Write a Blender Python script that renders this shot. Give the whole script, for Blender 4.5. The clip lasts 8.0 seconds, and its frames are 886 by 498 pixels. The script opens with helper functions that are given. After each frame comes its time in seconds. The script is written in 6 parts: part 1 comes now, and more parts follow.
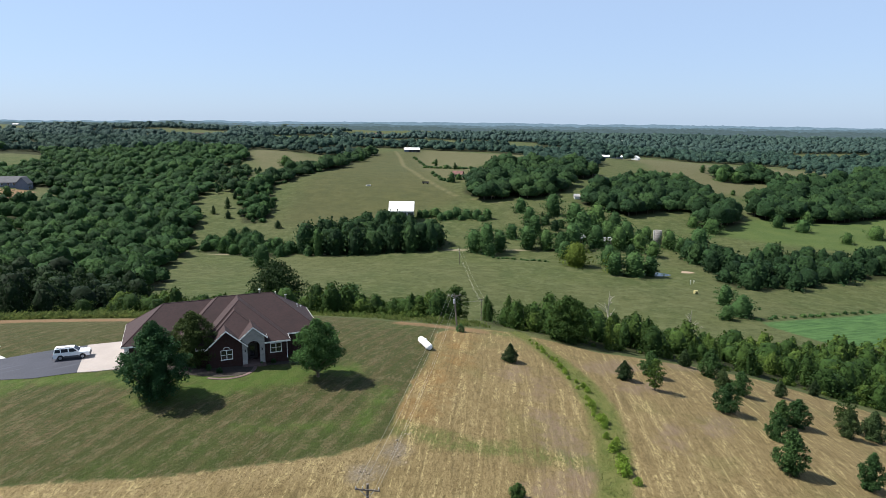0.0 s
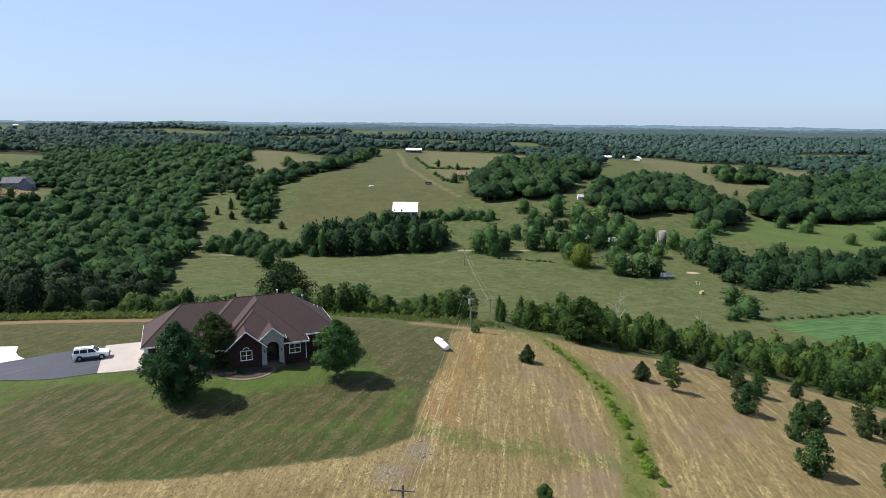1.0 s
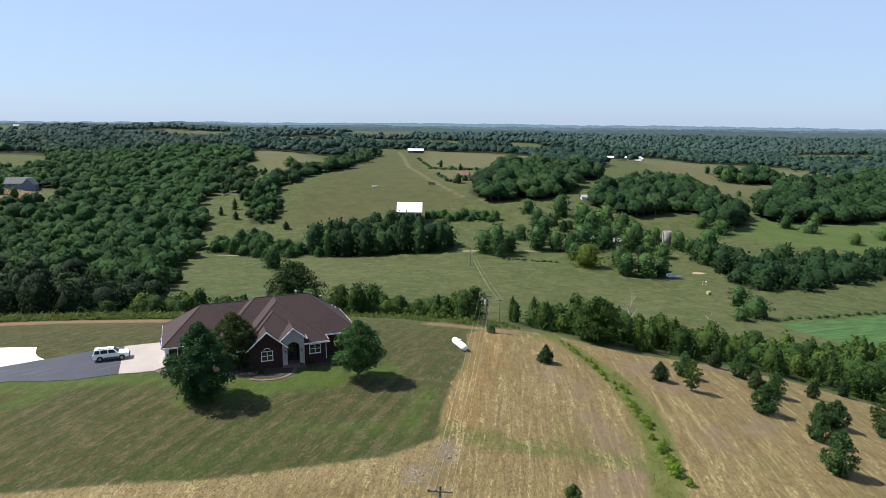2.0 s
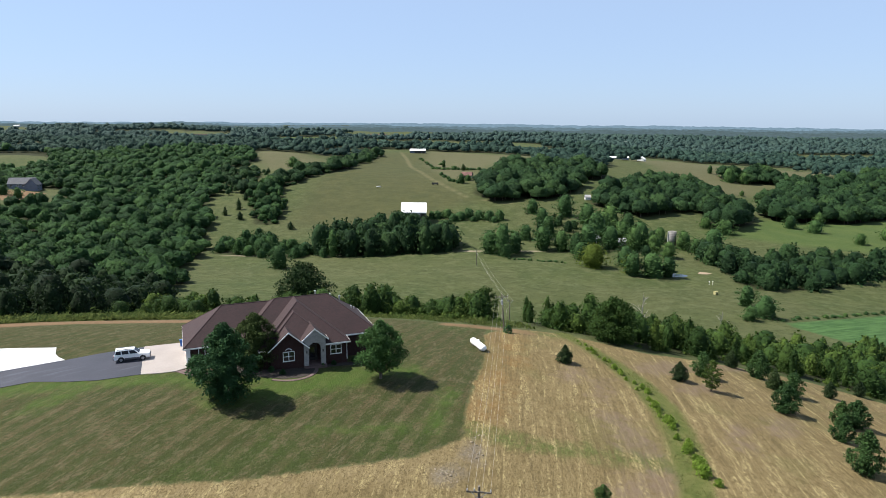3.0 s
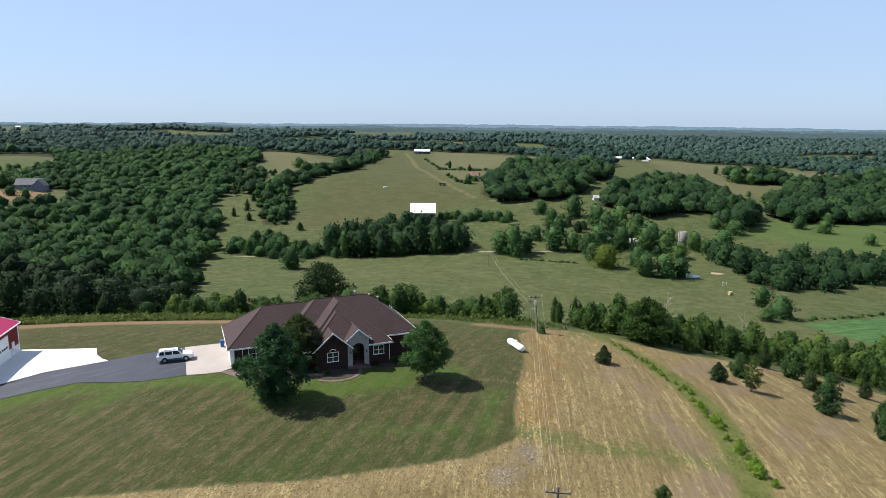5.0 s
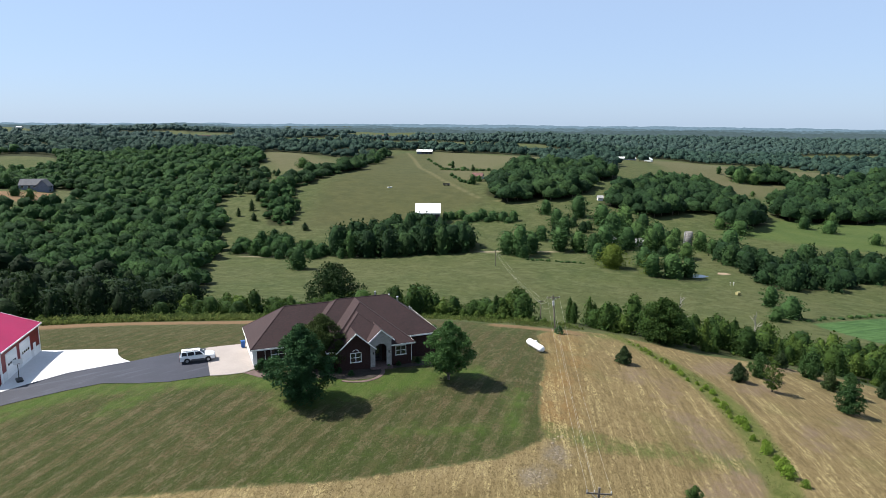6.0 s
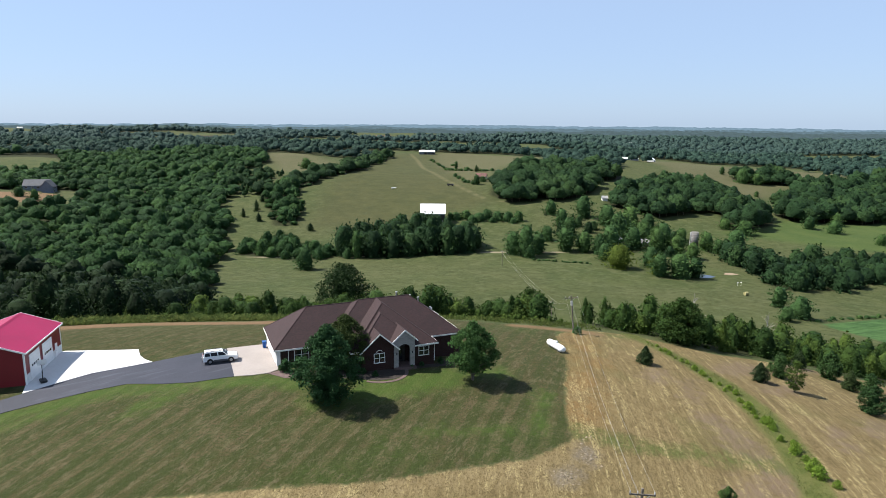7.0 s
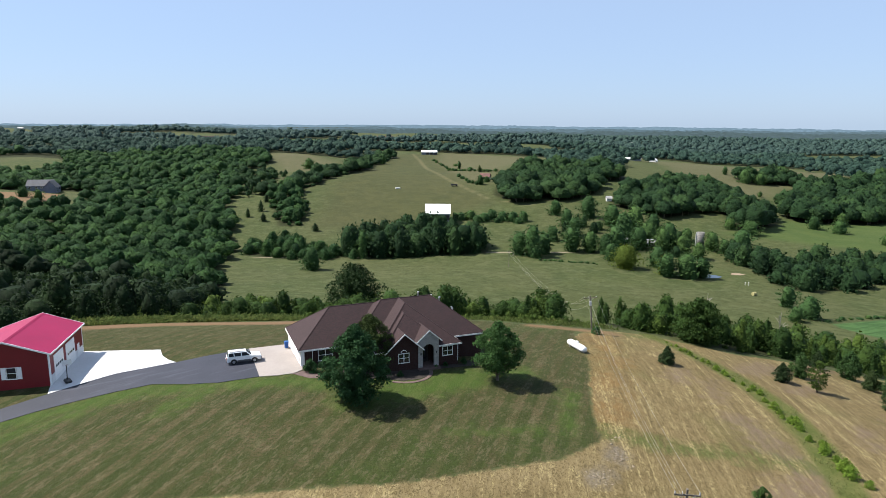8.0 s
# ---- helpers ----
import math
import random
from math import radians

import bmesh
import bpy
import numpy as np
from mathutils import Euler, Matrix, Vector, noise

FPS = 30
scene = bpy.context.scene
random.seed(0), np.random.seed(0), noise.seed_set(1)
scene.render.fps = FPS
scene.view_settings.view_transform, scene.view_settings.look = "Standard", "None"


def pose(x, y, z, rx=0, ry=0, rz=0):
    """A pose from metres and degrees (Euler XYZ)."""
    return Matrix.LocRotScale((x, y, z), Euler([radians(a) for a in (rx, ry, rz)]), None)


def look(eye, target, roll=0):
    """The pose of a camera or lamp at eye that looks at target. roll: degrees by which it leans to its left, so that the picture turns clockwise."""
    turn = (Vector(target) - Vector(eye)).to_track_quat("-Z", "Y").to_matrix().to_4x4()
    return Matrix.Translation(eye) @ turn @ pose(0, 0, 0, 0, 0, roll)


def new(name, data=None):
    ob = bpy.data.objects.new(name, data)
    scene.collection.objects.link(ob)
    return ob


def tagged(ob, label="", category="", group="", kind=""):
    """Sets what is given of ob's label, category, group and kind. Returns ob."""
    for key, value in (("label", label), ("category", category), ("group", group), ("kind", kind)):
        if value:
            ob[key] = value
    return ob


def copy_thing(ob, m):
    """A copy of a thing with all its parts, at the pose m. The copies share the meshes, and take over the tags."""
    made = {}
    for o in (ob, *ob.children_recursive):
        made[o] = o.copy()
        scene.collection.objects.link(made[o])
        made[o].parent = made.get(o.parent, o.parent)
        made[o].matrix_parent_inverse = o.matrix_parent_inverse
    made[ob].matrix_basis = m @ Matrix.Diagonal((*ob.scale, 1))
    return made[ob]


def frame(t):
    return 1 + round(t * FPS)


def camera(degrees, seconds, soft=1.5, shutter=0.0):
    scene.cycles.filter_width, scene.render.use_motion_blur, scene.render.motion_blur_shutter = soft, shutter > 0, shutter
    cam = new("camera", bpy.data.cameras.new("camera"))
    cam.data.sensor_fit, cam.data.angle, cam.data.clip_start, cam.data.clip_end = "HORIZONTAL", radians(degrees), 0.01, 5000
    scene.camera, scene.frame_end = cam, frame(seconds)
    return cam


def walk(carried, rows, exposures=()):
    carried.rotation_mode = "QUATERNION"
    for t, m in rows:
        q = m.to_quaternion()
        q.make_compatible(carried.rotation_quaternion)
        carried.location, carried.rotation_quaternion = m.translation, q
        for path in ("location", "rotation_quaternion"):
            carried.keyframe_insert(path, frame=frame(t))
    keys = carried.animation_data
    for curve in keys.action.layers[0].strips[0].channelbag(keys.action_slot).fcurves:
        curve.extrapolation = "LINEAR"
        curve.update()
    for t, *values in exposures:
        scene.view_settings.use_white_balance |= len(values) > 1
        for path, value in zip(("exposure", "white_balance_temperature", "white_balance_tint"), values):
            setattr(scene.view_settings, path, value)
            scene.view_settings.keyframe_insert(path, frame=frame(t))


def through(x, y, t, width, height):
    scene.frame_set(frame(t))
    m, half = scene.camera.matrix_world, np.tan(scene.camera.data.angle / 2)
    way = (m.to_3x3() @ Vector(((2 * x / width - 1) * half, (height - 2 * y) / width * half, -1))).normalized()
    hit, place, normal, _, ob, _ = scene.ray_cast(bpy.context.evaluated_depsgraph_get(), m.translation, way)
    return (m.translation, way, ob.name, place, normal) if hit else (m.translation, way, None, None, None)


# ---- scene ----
cam = camera(68.5, 8.0, soft=0.45)
METRES, EYE, TILT, LEAN, TURN = 26.0, 34.0, -11.2, -0.4, 0.0
ROWS = [
    (0.0, 0.0, 0.0, 0.0, 0.0, 0.0, -0.0),
    (0.5, -0.0556, 0.0001, -0.0002, -0.01, 0.04, 0.02),
    (1.0, -0.1127, 0.001, -0.0005, -0.04, 0.05, 0.02),
    (1.5, -0.1711, 0.0025, -0.0008, -0.05, 0.07, 0.02),
    (3.0, -0.3545, 0.0084, -0.0001, -0.09, 0.1, 0.06),
    (3.5, -0.4158, 0.0092, -0.0005, -0.09, 0.12, 0.06),
    (4.0, -0.4777, 0.0097, -0.0007, -0.1, 0.15, 0.08),
    (4.5, -0.54, 0.0106, -0.0012, -0.11, 0.15, 0.09),
    (6.0, -0.7293, 0.0165, 0.0002, -0.1, 0.17, 0.12),
    (6.5, -0.7953, 0.0204, -0.0001, -0.11, 0.19, 0.14),
    (7.0, -0.8617, 0.0246, -0.001, -0.1, 0.21, 0.14),
    (7.5, -0.9297, 0.0295, -0.0016, -0.11, 0.23, 0.15),
    (8.0, -0.9992, 0.0329, -0.0031, -0.13, 0.24, 0.16),
]
walk(cam, [(t, pose(0, 0, EYE, TILT, LEAN, TURN) @ pose(METRES * x, METRES * y, METRES * z, 90 + pitch, roll, yaw)) for t, x, y, z, yaw, pitch, roll in ROWS])

# ---- sky, sun, exposure ----
SUN_EL, SUN_AZ = 52.0, -80.0  # azimuth from +y towards +x
world = bpy.data.worlds.new("sky")
scene.world = world
world.use_nodes = True
wn = world.node_tree
wn.nodes.clear()
sky = wn.nodes.new("ShaderNodeTexSky")
sky.sky_type = "NISHITA"
sky.sun_disc = False
sky.sun_elevation, sky.sun_rotation = radians(SUN_EL), radians(SUN_AZ)
sky.altitude, sky.air_density, sky.dust_density, sky.ozone_density = 300, 1.0, 0.8, 6.0
bg = wn.nodes.new("ShaderNodeBackground")
bg.inputs["Strength"].default_value = 0.0585
wo = wn.nodes.new("ShaderNodeOutputWorld")
haze = wn.nodes.new("ShaderNodeMixRGB")  # summer haze pales the whole sky evenly
haze.inputs[0].default_value = 0.68
haze.inputs[2].default_value = (4.2, 5.4, 6.95, 1)
tint = wn.nodes.new("ShaderNodeMixRGB")
tint.blend_type = "MULTIPLY"
tint.inputs[0].default_value = 1.0
tint.inputs[2].default_value = (0.88, 0.98, 1.28, 1)
wn.links.new(sky.outputs["Color"], tint.inputs[1])
wn.links.new(tint.outputs[0], haze.inputs[1])
wn.links.new(haze.outputs[0], bg.inputs["Color"])
wn.links.new(bg.outputs[0], wo.inputs[0])
sd = bpy.data.lights.new("sun", "SUN")
sd.energy, sd.angle, sd.color = 4.75, radians(0.55), (1.0, 0.95, 0.87)
sun = new("sun", sd)
to_sun = Vector((math.sin(radians(SUN_AZ)) * math.cos(radians(SUN_EL)), math.cos(radians(SUN_AZ)) * math.cos(radians(SUN_EL)), math.sin(radians(SUN_EL))))
sun.matrix_world = look(to_sun * 300, (0, 0, 0))
scene.view_settings.exposure = 1.2

# ---- materials ----
def shader(name):
    m = bpy.data.materials.new(name)
    m.use_nodes = True
    m.node_tree.nodes.clear()
    return m, m.node_tree


class Net:
    """A small builder of node trees."""

    def __init__(self, tree):
        self.t = tree

    def n(self, kind, **props):
        node = self.t.nodes.new(kind)
        for key, value in props.items():
            if key == "op":
                node.operation = value
            elif key == "blend":
                node.blend_type = value
            elif key == "attr":
                node.attribute_name = value
        return node

    def put(self, sock, value):
        if hasattr(value, "links"):
            self.t.links.new(value, sock)
        elif isinstance(value, (tuple, list)) and len(value) == 3 and sock.type == "RGBA":
            sock.default_value = (*value, 1)
        else:
            sock.default_value = value

    def math(self, op, a, b=0.0, clamp=False):
        node = self.n("ShaderNodeMath", op=op)
        node.use_clamp = clamp
        self.put(node.inputs[0], a)
        self.put(node.inputs[1], b)
        return node.outputs[0]

    def mix(self, f, a, b, blend="MIX"):
        node = self.n("ShaderNodeMixRGB", blend=blend)
        self.put(node.inputs[0], f)
        self.put(node.inputs[1], a)
        self.put(node.inputs[2], b)
        return node.outputs[0]

    def noise(self, vec, scale, detail=3.0, rough=0.55, distort=0.0):
        node = self.n("ShaderNodeTexNoise")
        if vec is not None:
            self.put(node.inputs["Vector"], vec)
        node.inputs["Scale"].default_value = scale
        node.inputs["Detail"].default_value = detail
        node.inputs["Roughness"].default_value = rough
        node.inputs["Distortion"].default_value = distort
        return node.outputs["Fac"]

    def span(self, v, a, b):
        node = self.n("ShaderNodeMapRange")
        node.interpolation_type = "SMOOTHSTEP"
        self.put(node.inputs[0], v)
        self.put(node.inputs[1], a)
        self.put(node.inputs[2], b)
        return node.outputs[0]

    def attr(self, name):
        return self.n("ShaderNodeAttribute", attr=name).outputs["Fac"]

    def place(self, turn=0.0, scale=(1, 1, 1), kind="Object"):
        tc = self.n("ShaderNodeTexCoord")
        mp = self.n("ShaderNodeMapping")
        self.put(mp.inputs["Vector"], tc.outputs[kind])
        mp.inputs["Rotation"].default_value = (0, 0, radians(turn))
        if tuple(scale) == (1, 1, 1):
            return mp.outputs[0]
        st = self.n("ShaderNodeMapping")
        self.put(st.inputs["Vector"], mp.outputs[0])
        st.inputs["Scale"].default_value = scale
        return st.outputs[0]

    def bump(self, height, strength, distance):
        node = self.n("ShaderNodeBump")
        node.inputs["Strength"].default_value = strength
        node.inputs["Distance"].default_value = distance
        self.put(node.inputs["Height"], height)
        return node.outputs[0]

    def finish(self, colour, rough=0.85, normal=None, metal=0.0, spec=0.35, alpha=None):
        b = self.n("ShaderNodeBsdfPrincipled")
        self.put(b.inputs["Base Color"], colour)
        self.put(b.inputs["Roughness"], rough)
        self.put(b.inputs["Metallic"], metal)
        self.put(b.inputs["Specular IOR Level"], spec)
        if normal is not None:
            self.put(b.inputs["Normal"], normal)
        out = self.n("ShaderNodeOutputMaterial")
        self.t.links.new(b.outputs[0], out.inputs[0])
        return b


def plain(name, colour, rough=0.7, vary=0.18, scale=1.5, bump=0.1, metal=0.0, spec=0.4):
    """A painted, plastic or mineral surface, with stains and grain."""
    m, t = shader(name)
    g = Net(t)
    p = g.place()
    big, fine = g.noise(p, scale * 0.4, 3), g.noise(p, scale * 6, 4)
    f = g.math("ADD", g.math("MULTIPLY", big, 0.6), g.math("MULTIPLY", fine, 0.4))
    dark = tuple(c * (1 - vary) for c in colour)
    light = tuple(min(1, c * (1 + vary)) for c in colour)
    c = g.mix(g.span(f, 0.35, 0.65), dark, light)
    g.finish(c, g.math("ADD", rough - 0.08, g.math("MULTIPLY", fine, 0.16)), g.bump(fine, bump, 0.01), metal, spec)
    return m


def leaf_material(name, dark, light, warm, through=0.3, grain=1.1, relief=0.5):
    """Foliage: a tone by tree, another by leaf clump, gap shade painted in, some light let through."""
    m, t = shader(name)
    g = Net(t)
    geo = g.n("ShaderNodeNewGeometry")
    inf = g.n("ShaderNodeObjectInfo")
    leaf = geo.outputs["Random Per Island"]
    tree = g.math("FRACT", g.math("ADD", g.attr("tone"), inf.outputs["Random"]))
    c = g.mix(g.math("ADD", 0.28, g.math("MULTIPLY", leaf, 0.44)), dark, light)
    c = g.mix(g.math("MULTIPLY", g.span(tree, 0.5, 1.0), 0.6), c, warm)
    c = g.mix(g.math("MULTIPLY", g.span(tree, 0.5, 0.0), 0.6), c, tuple(v * 0.7 for v in dark))
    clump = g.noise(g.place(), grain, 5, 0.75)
    # shade in the gaps between clumps, painted where the bump noise dips
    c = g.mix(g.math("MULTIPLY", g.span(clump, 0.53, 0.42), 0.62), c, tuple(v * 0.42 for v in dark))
    d = g.n("ShaderNodeBsdfPrincipled")
    g.put(d.inputs["Base Color"], c)
    g.put(d.inputs["Normal"], g.bump(clump, 0.8, relief))
    d.inputs["Roughness"].default_value = 0.75
    d.inputs["Specular IOR Level"].default_value = 0.08
    tr = g.n("ShaderNodeBsdfTranslucent")
    g.put(tr.inputs["Color"], g.mix(0.5, c, warm))
    mx = g.n("ShaderNodeMixShader")
    mx.inputs[0].default_value = through
    t.links.new(d.outputs[0], mx.inputs[1])
    t.links.new(tr.outputs[0], mx.inputs[2])
    out = g.n("ShaderNodeOutputMaterial")
    t.links.new(mx.outputs[0], out.inputs[0])
    return m


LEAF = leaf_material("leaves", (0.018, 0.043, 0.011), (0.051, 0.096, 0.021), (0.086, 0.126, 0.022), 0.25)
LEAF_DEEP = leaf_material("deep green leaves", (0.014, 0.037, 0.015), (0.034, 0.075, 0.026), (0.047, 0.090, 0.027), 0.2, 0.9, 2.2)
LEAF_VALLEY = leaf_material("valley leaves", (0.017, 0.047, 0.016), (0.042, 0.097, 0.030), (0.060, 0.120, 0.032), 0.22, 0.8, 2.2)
# oak green darkened further: the shade on the wood's front is included
LEAF_OAK_SHADE = leaf_material("oak leaves with shade", (0.006, 0.017, 0.006), (0.018, 0.038, 0.013), (0.023, 0.045, 0.013), 0.18)
# haze over far woods is put into these colours: bluer, the farthest paler
LEAF_FAR_HAZED = leaf_material("far leaves with haze tint", (0.018, 0.042, 0.033), (0.038, 0.075, 0.056), (0.047, 0.083, 0.056), 0.15, 0.45, 2.2)
LEAF_FARTHEST_HAZED = leaf_material("farthest leaves with haze tint", (0.029, 0.058, 0.052), (0.049, 0.083, 0.070), (0.054, 0.087, 0.070), 0.15, 0.4, 2.0)
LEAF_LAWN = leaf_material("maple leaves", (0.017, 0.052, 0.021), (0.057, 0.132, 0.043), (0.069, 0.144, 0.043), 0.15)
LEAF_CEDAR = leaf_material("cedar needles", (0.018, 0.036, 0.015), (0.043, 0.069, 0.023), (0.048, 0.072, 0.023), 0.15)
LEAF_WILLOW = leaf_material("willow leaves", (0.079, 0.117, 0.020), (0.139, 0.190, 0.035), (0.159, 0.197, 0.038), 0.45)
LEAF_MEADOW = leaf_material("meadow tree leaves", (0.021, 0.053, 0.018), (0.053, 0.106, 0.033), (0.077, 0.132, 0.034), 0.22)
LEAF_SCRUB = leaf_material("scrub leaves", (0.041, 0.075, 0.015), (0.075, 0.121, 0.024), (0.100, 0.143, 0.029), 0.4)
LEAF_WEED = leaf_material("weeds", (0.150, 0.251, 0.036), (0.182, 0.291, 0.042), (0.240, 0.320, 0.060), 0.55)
BARK = plain("bark", (0.10, 0.08, 0.06), 0.9, 0.35, 3, 0.6)
DEADWOOD = plain("bleached dead wood", (0.24, 0.225, 0.20), 0.9, 0.2, 3, 0.4)


def ground_material():
    m, t = shader("grassland")
    g = Net(t)
    p = g.place()
    n_big, n_mid, n_fine, n_grit = g.noise(p, 0.012, 4), g.noise(p, 0.09, 4), g.noise(p, 0.6, 5, 0.65), g.noise(p, 3.5, 4, 0.7)
    wob = g.math("MULTIPLY", g.math("SUBTRACT", n_fine, 0.5), 3.0)

    def inside(name, soft=0.5, wobble=1.0):
        d = g.math("ADD", g.attr(name), g.math("MULTIPLY", wob, wobble))
        return g.span(d, -soft, soft)

    # pasture, greener in the bottom, drier on the hills
    c = g.mix(g.span(n_mid, 0.3, 0.7), (0.034, 0.047, 0.016), (0.050, 0.060, 0.021))
    c = g.mix(g.math("MULTIPLY", g.span(n_big, 0.40, 0.62), 0.55), c, (0.059, 0.061, 0.027))
    c = g.mix(g.math("MULTIPLY", g.span(n_grit, 0.45, 0.75), 0.3), c, (0.027, 0.035, 0.011))
    sweep = g.noise(g.place(4, (0.25, 1.6, 1)), 0.05, 4, 0.6)
    c = g.mix(g.math("MULTIPLY", g.span(sweep, 0.5, 0.68), 0.18), c, (0.031, 0.042, 0.013))
    c = g.mix(g.math("MULTIPLY", g.span(g.noise(p, 0.3, 6, 0.75), 0.48, 0.60), 0.75), c, (0.028, 0.038, 0.012))
    c = g.mix(g.math("MULTIPLY", g.span(g.noise(g.place(10, (1, 1.3, 1)), 0.17, 5, 0.75), 0.50, 0.60), 0.65), c, (0.069, 0.075, 0.034))
    olive = g.mix(g.span(n_mid, 0.3, 0.7), (0.037, 0.040, 0.016), (0.051, 0.050, 0.020))
    c = g.mix(g.math("MULTIPLY", inside("olive", 14.0, 6.0), 0.7), c, olive)
    dry = g.mix(g.span(n_mid, 0.3, 0.7), (0.075, 0.070, 0.037), (0.062, 0.062, 0.029))
    c = g.mix(g.math("MULTIPLY", inside("dry", 12.0, 6.0), 0.85), c, dry)
    lush = g.mix(g.span(n_mid, 0.35, 0.65), (0.037, 0.062, 0.016), (0.048, 0.072, 0.019))
    c = g.mix(g.math("MULTIPLY", inside("lush", 8.0, 4.0), 0.75), c, lush)
    crop_rows = g.noise(g.place(-28, (0.12, 1.6, 1)), 0.6, 4, 0.6)
    crop = g.mix(g.span(crop_rows, 0.40, 0.62), (0.026, 0.058, 0.018), (0.048, 0.094, 0.030))
    c = g.mix(inside("crop", 0.8), c, crop)
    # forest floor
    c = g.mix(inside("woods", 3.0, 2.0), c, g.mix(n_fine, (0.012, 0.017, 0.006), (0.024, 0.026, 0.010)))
    # mown lawn: diagonal mower bands, burnt patches, clippings
    band = g.n("ShaderNodeTexWave")
    g.put(band.inputs["Vector"], g.place(18))
    band.inputs["Scale"].default_value = 0.118
    band.inputs["Distortion"].default_value = 1.4
    band.inputs["Detail"].default_value = 2.0
    band.inputs["Detail Scale"].default_value = 0.12
    streak = g.noise(g.place(23, (2.4, 0.18, 1)), 0.9, 5, 0.65)
    blot = g.noise(p, 0.22, 5, 0.7)
    lawn = g.mix(g.span(streak, 0.3, 0.7), (0.033, 0.033, 0.011), (0.052, 0.044, 0.020))
    lawn = g.mix(g.math("MULTIPLY", g.span(band.outputs["Fac"], 0.36, 0.60), 0.5), lawn, (0.026, 0.036, 0.011))
    lawn = g.mix(g.math("MULTIPLY", g.span(g.noise(p, 0.055, 4, 0.65), 0.5, 0.62), 0.6), lawn, (0.028, 0.046, 0.010))
    lawn = g.mix(g.math("MULTIPLY", g.span(blot, 0.47, 0.66), 0.6), lawn, (0.075, 0.057, 0.032))
    lawn = g.mix(g.math("MULTIPLY", g.span(n_grit, 0.48, 0.56), 0.7), lawn, (0.021, 0.027, 0.008))
    lawn = g.mix(g.math("MULTIPLY", g.span(g.noise(p, 0.8, 6, 0.8), 0.47, 0.58), 0.45), lawn, (0.028, 0.037, 0.011))
    lawn = g.mix(g.math("MULTIPLY", g.span(g.noise(g.place(23, (1.6, 0.5, 1)), 1.1, 6, 0.8), 0.52, 0.59), 0.62), lawn, (0.082, 0.071, 0.039))
    spot = g.n("ShaderNodeSeparateXYZ")
    g.put(spot.inputs[0], p)
    seen = g.math("MULTIPLY", g.span(spot.outputs[1], 102, 90), g.span(g.noise(p, 0.12, 3), 0.38, 0.60))
    lawn = g.mix(g.math("MULTIPLY", g.math("MULTIPLY", g.span(band.outputs["Fac"], 0.35, 0.65), seen), 0.26), lawn, (0.020, 0.028, 0.008))
    lawn = g.mix(g.math("MULTIPLY", g.math("MULTIPLY", g.span(band.outputs["Fac"], 0.40, 0.15), seen), 0.14), lawn, (0.073, 0.066, 0.030))
    lane_f = g.span(band.outputs["Fac"], 0.30, 0.70)
    broken = g.math("ADD", 0.1, g.math("MULTIPLY", g.span(g.noise(p, 0.11, 4, 0.65), 0.40, 0.58), 0.9))
    lawn = g.mix(g.math("MULTIPLY", lane_f, broken), lawn, (0.90, 0.96, 0.86), "MULTIPLY")
    lawn = g.mix(g.math("MULTIPLY", g.math("SUBTRACT", 1.0, lane_f), broken), lawn, (1.04, 1.02, 1.03), "MULTIPLY")
    c = g.mix(inside("lawn", 0.4, 0.7), c, lawn)
    rich = g.mix(n_fine, (0.031, 0.061, 0.009), (0.048, 0.083, 0.014))
    c = g.mix(g.math("MULTIPLY", inside("rich", 2.0, 2.2), 0.6), c, rich)
    # mown hay: pale straw windrows along the slope, brown stubble between
    patch, blotch = g.noise(p, 0.07, 4, 0.6), g.noise(p, 0.3, 5, 0.7, 0.6)
    straw, flake = g.noise(g.place(6, (1.5, 0.6, 1)), 1.1, 6, 0.8, 0.8), g.noise(g.place(6, (1.3, 0.7, 1)), 2.4, 6, 0.85, 1.0)
    comb = g.noise(g.place(6, (1.0, 0.075, 1)), 1.15, 5, 0.62, 0.9)
    hay = g.mix(g.span(straw, 0.38, 0.62), (0.093, 0.069, 0.032), (0.141, 0.108, 0.053))
    hay = g.mix(g.math("MULTIPLY", g.span(blotch, 0.50, 0.64), 0.5), hay, (0.085, 0.063, 0.028))
    hay = g.mix(g.math("MULTIPLY", g.span(patch, 0.50, 0.62), 0.4), hay, (0.079, 0.075, 0.028))
    hay = g.mix(g.math("MULTIPLY", inside("scorch", 3.0, 2.2), g.math("ADD", 0.25, g.math("MULTIPLY", g.span(blotch, 0.40, 0.58), 0.55))), hay, (0.131, 0.076, 0.028))
    hay = g.mix(g.math("MULTIPLY", inside("regrow", 1.6, 2.0), g.math("ADD", 0.3, g.math("MULTIPLY", g.span(straw, 0.62, 0.46), 0.6))), hay, (0.048, 0.066, 0.016))
    hay = g.mix(g.math("MULTIPLY", g.span(comb, 0.47, 0.36), 0.5), hay, (0.063, 0.048, 0.021))
    hay = g.mix(g.math("MULTIPLY", g.span(flake, 0.52, 0.58), 0.62), hay, (0.057, 0.044, 0.018))
    swath = g.math("ADD", 0.10, g.math("MULTIPLY", g.span(comb, 0.50, 0.62), 0.9))
    hay = g.mix(g.math("MULTIPLY", g.math("MULTIPLY", g.span(flake, 0.54, 0.42), swath), 0.88), hay, (0.248, 0.204, 0.102))
    hay = g.mix(g.math("MULTIPLY", inside("bald", 1.8, 3.2), g.math("ADD", 0.3, g.math("MULTIPLY", g.span(straw, 0.42, 0.58), 0.4))), hay, g.mix(g.span(flake, 0.42, 0.58), (0.085, 0.057, 0.045), (0.142, 0.108, 0.082)))
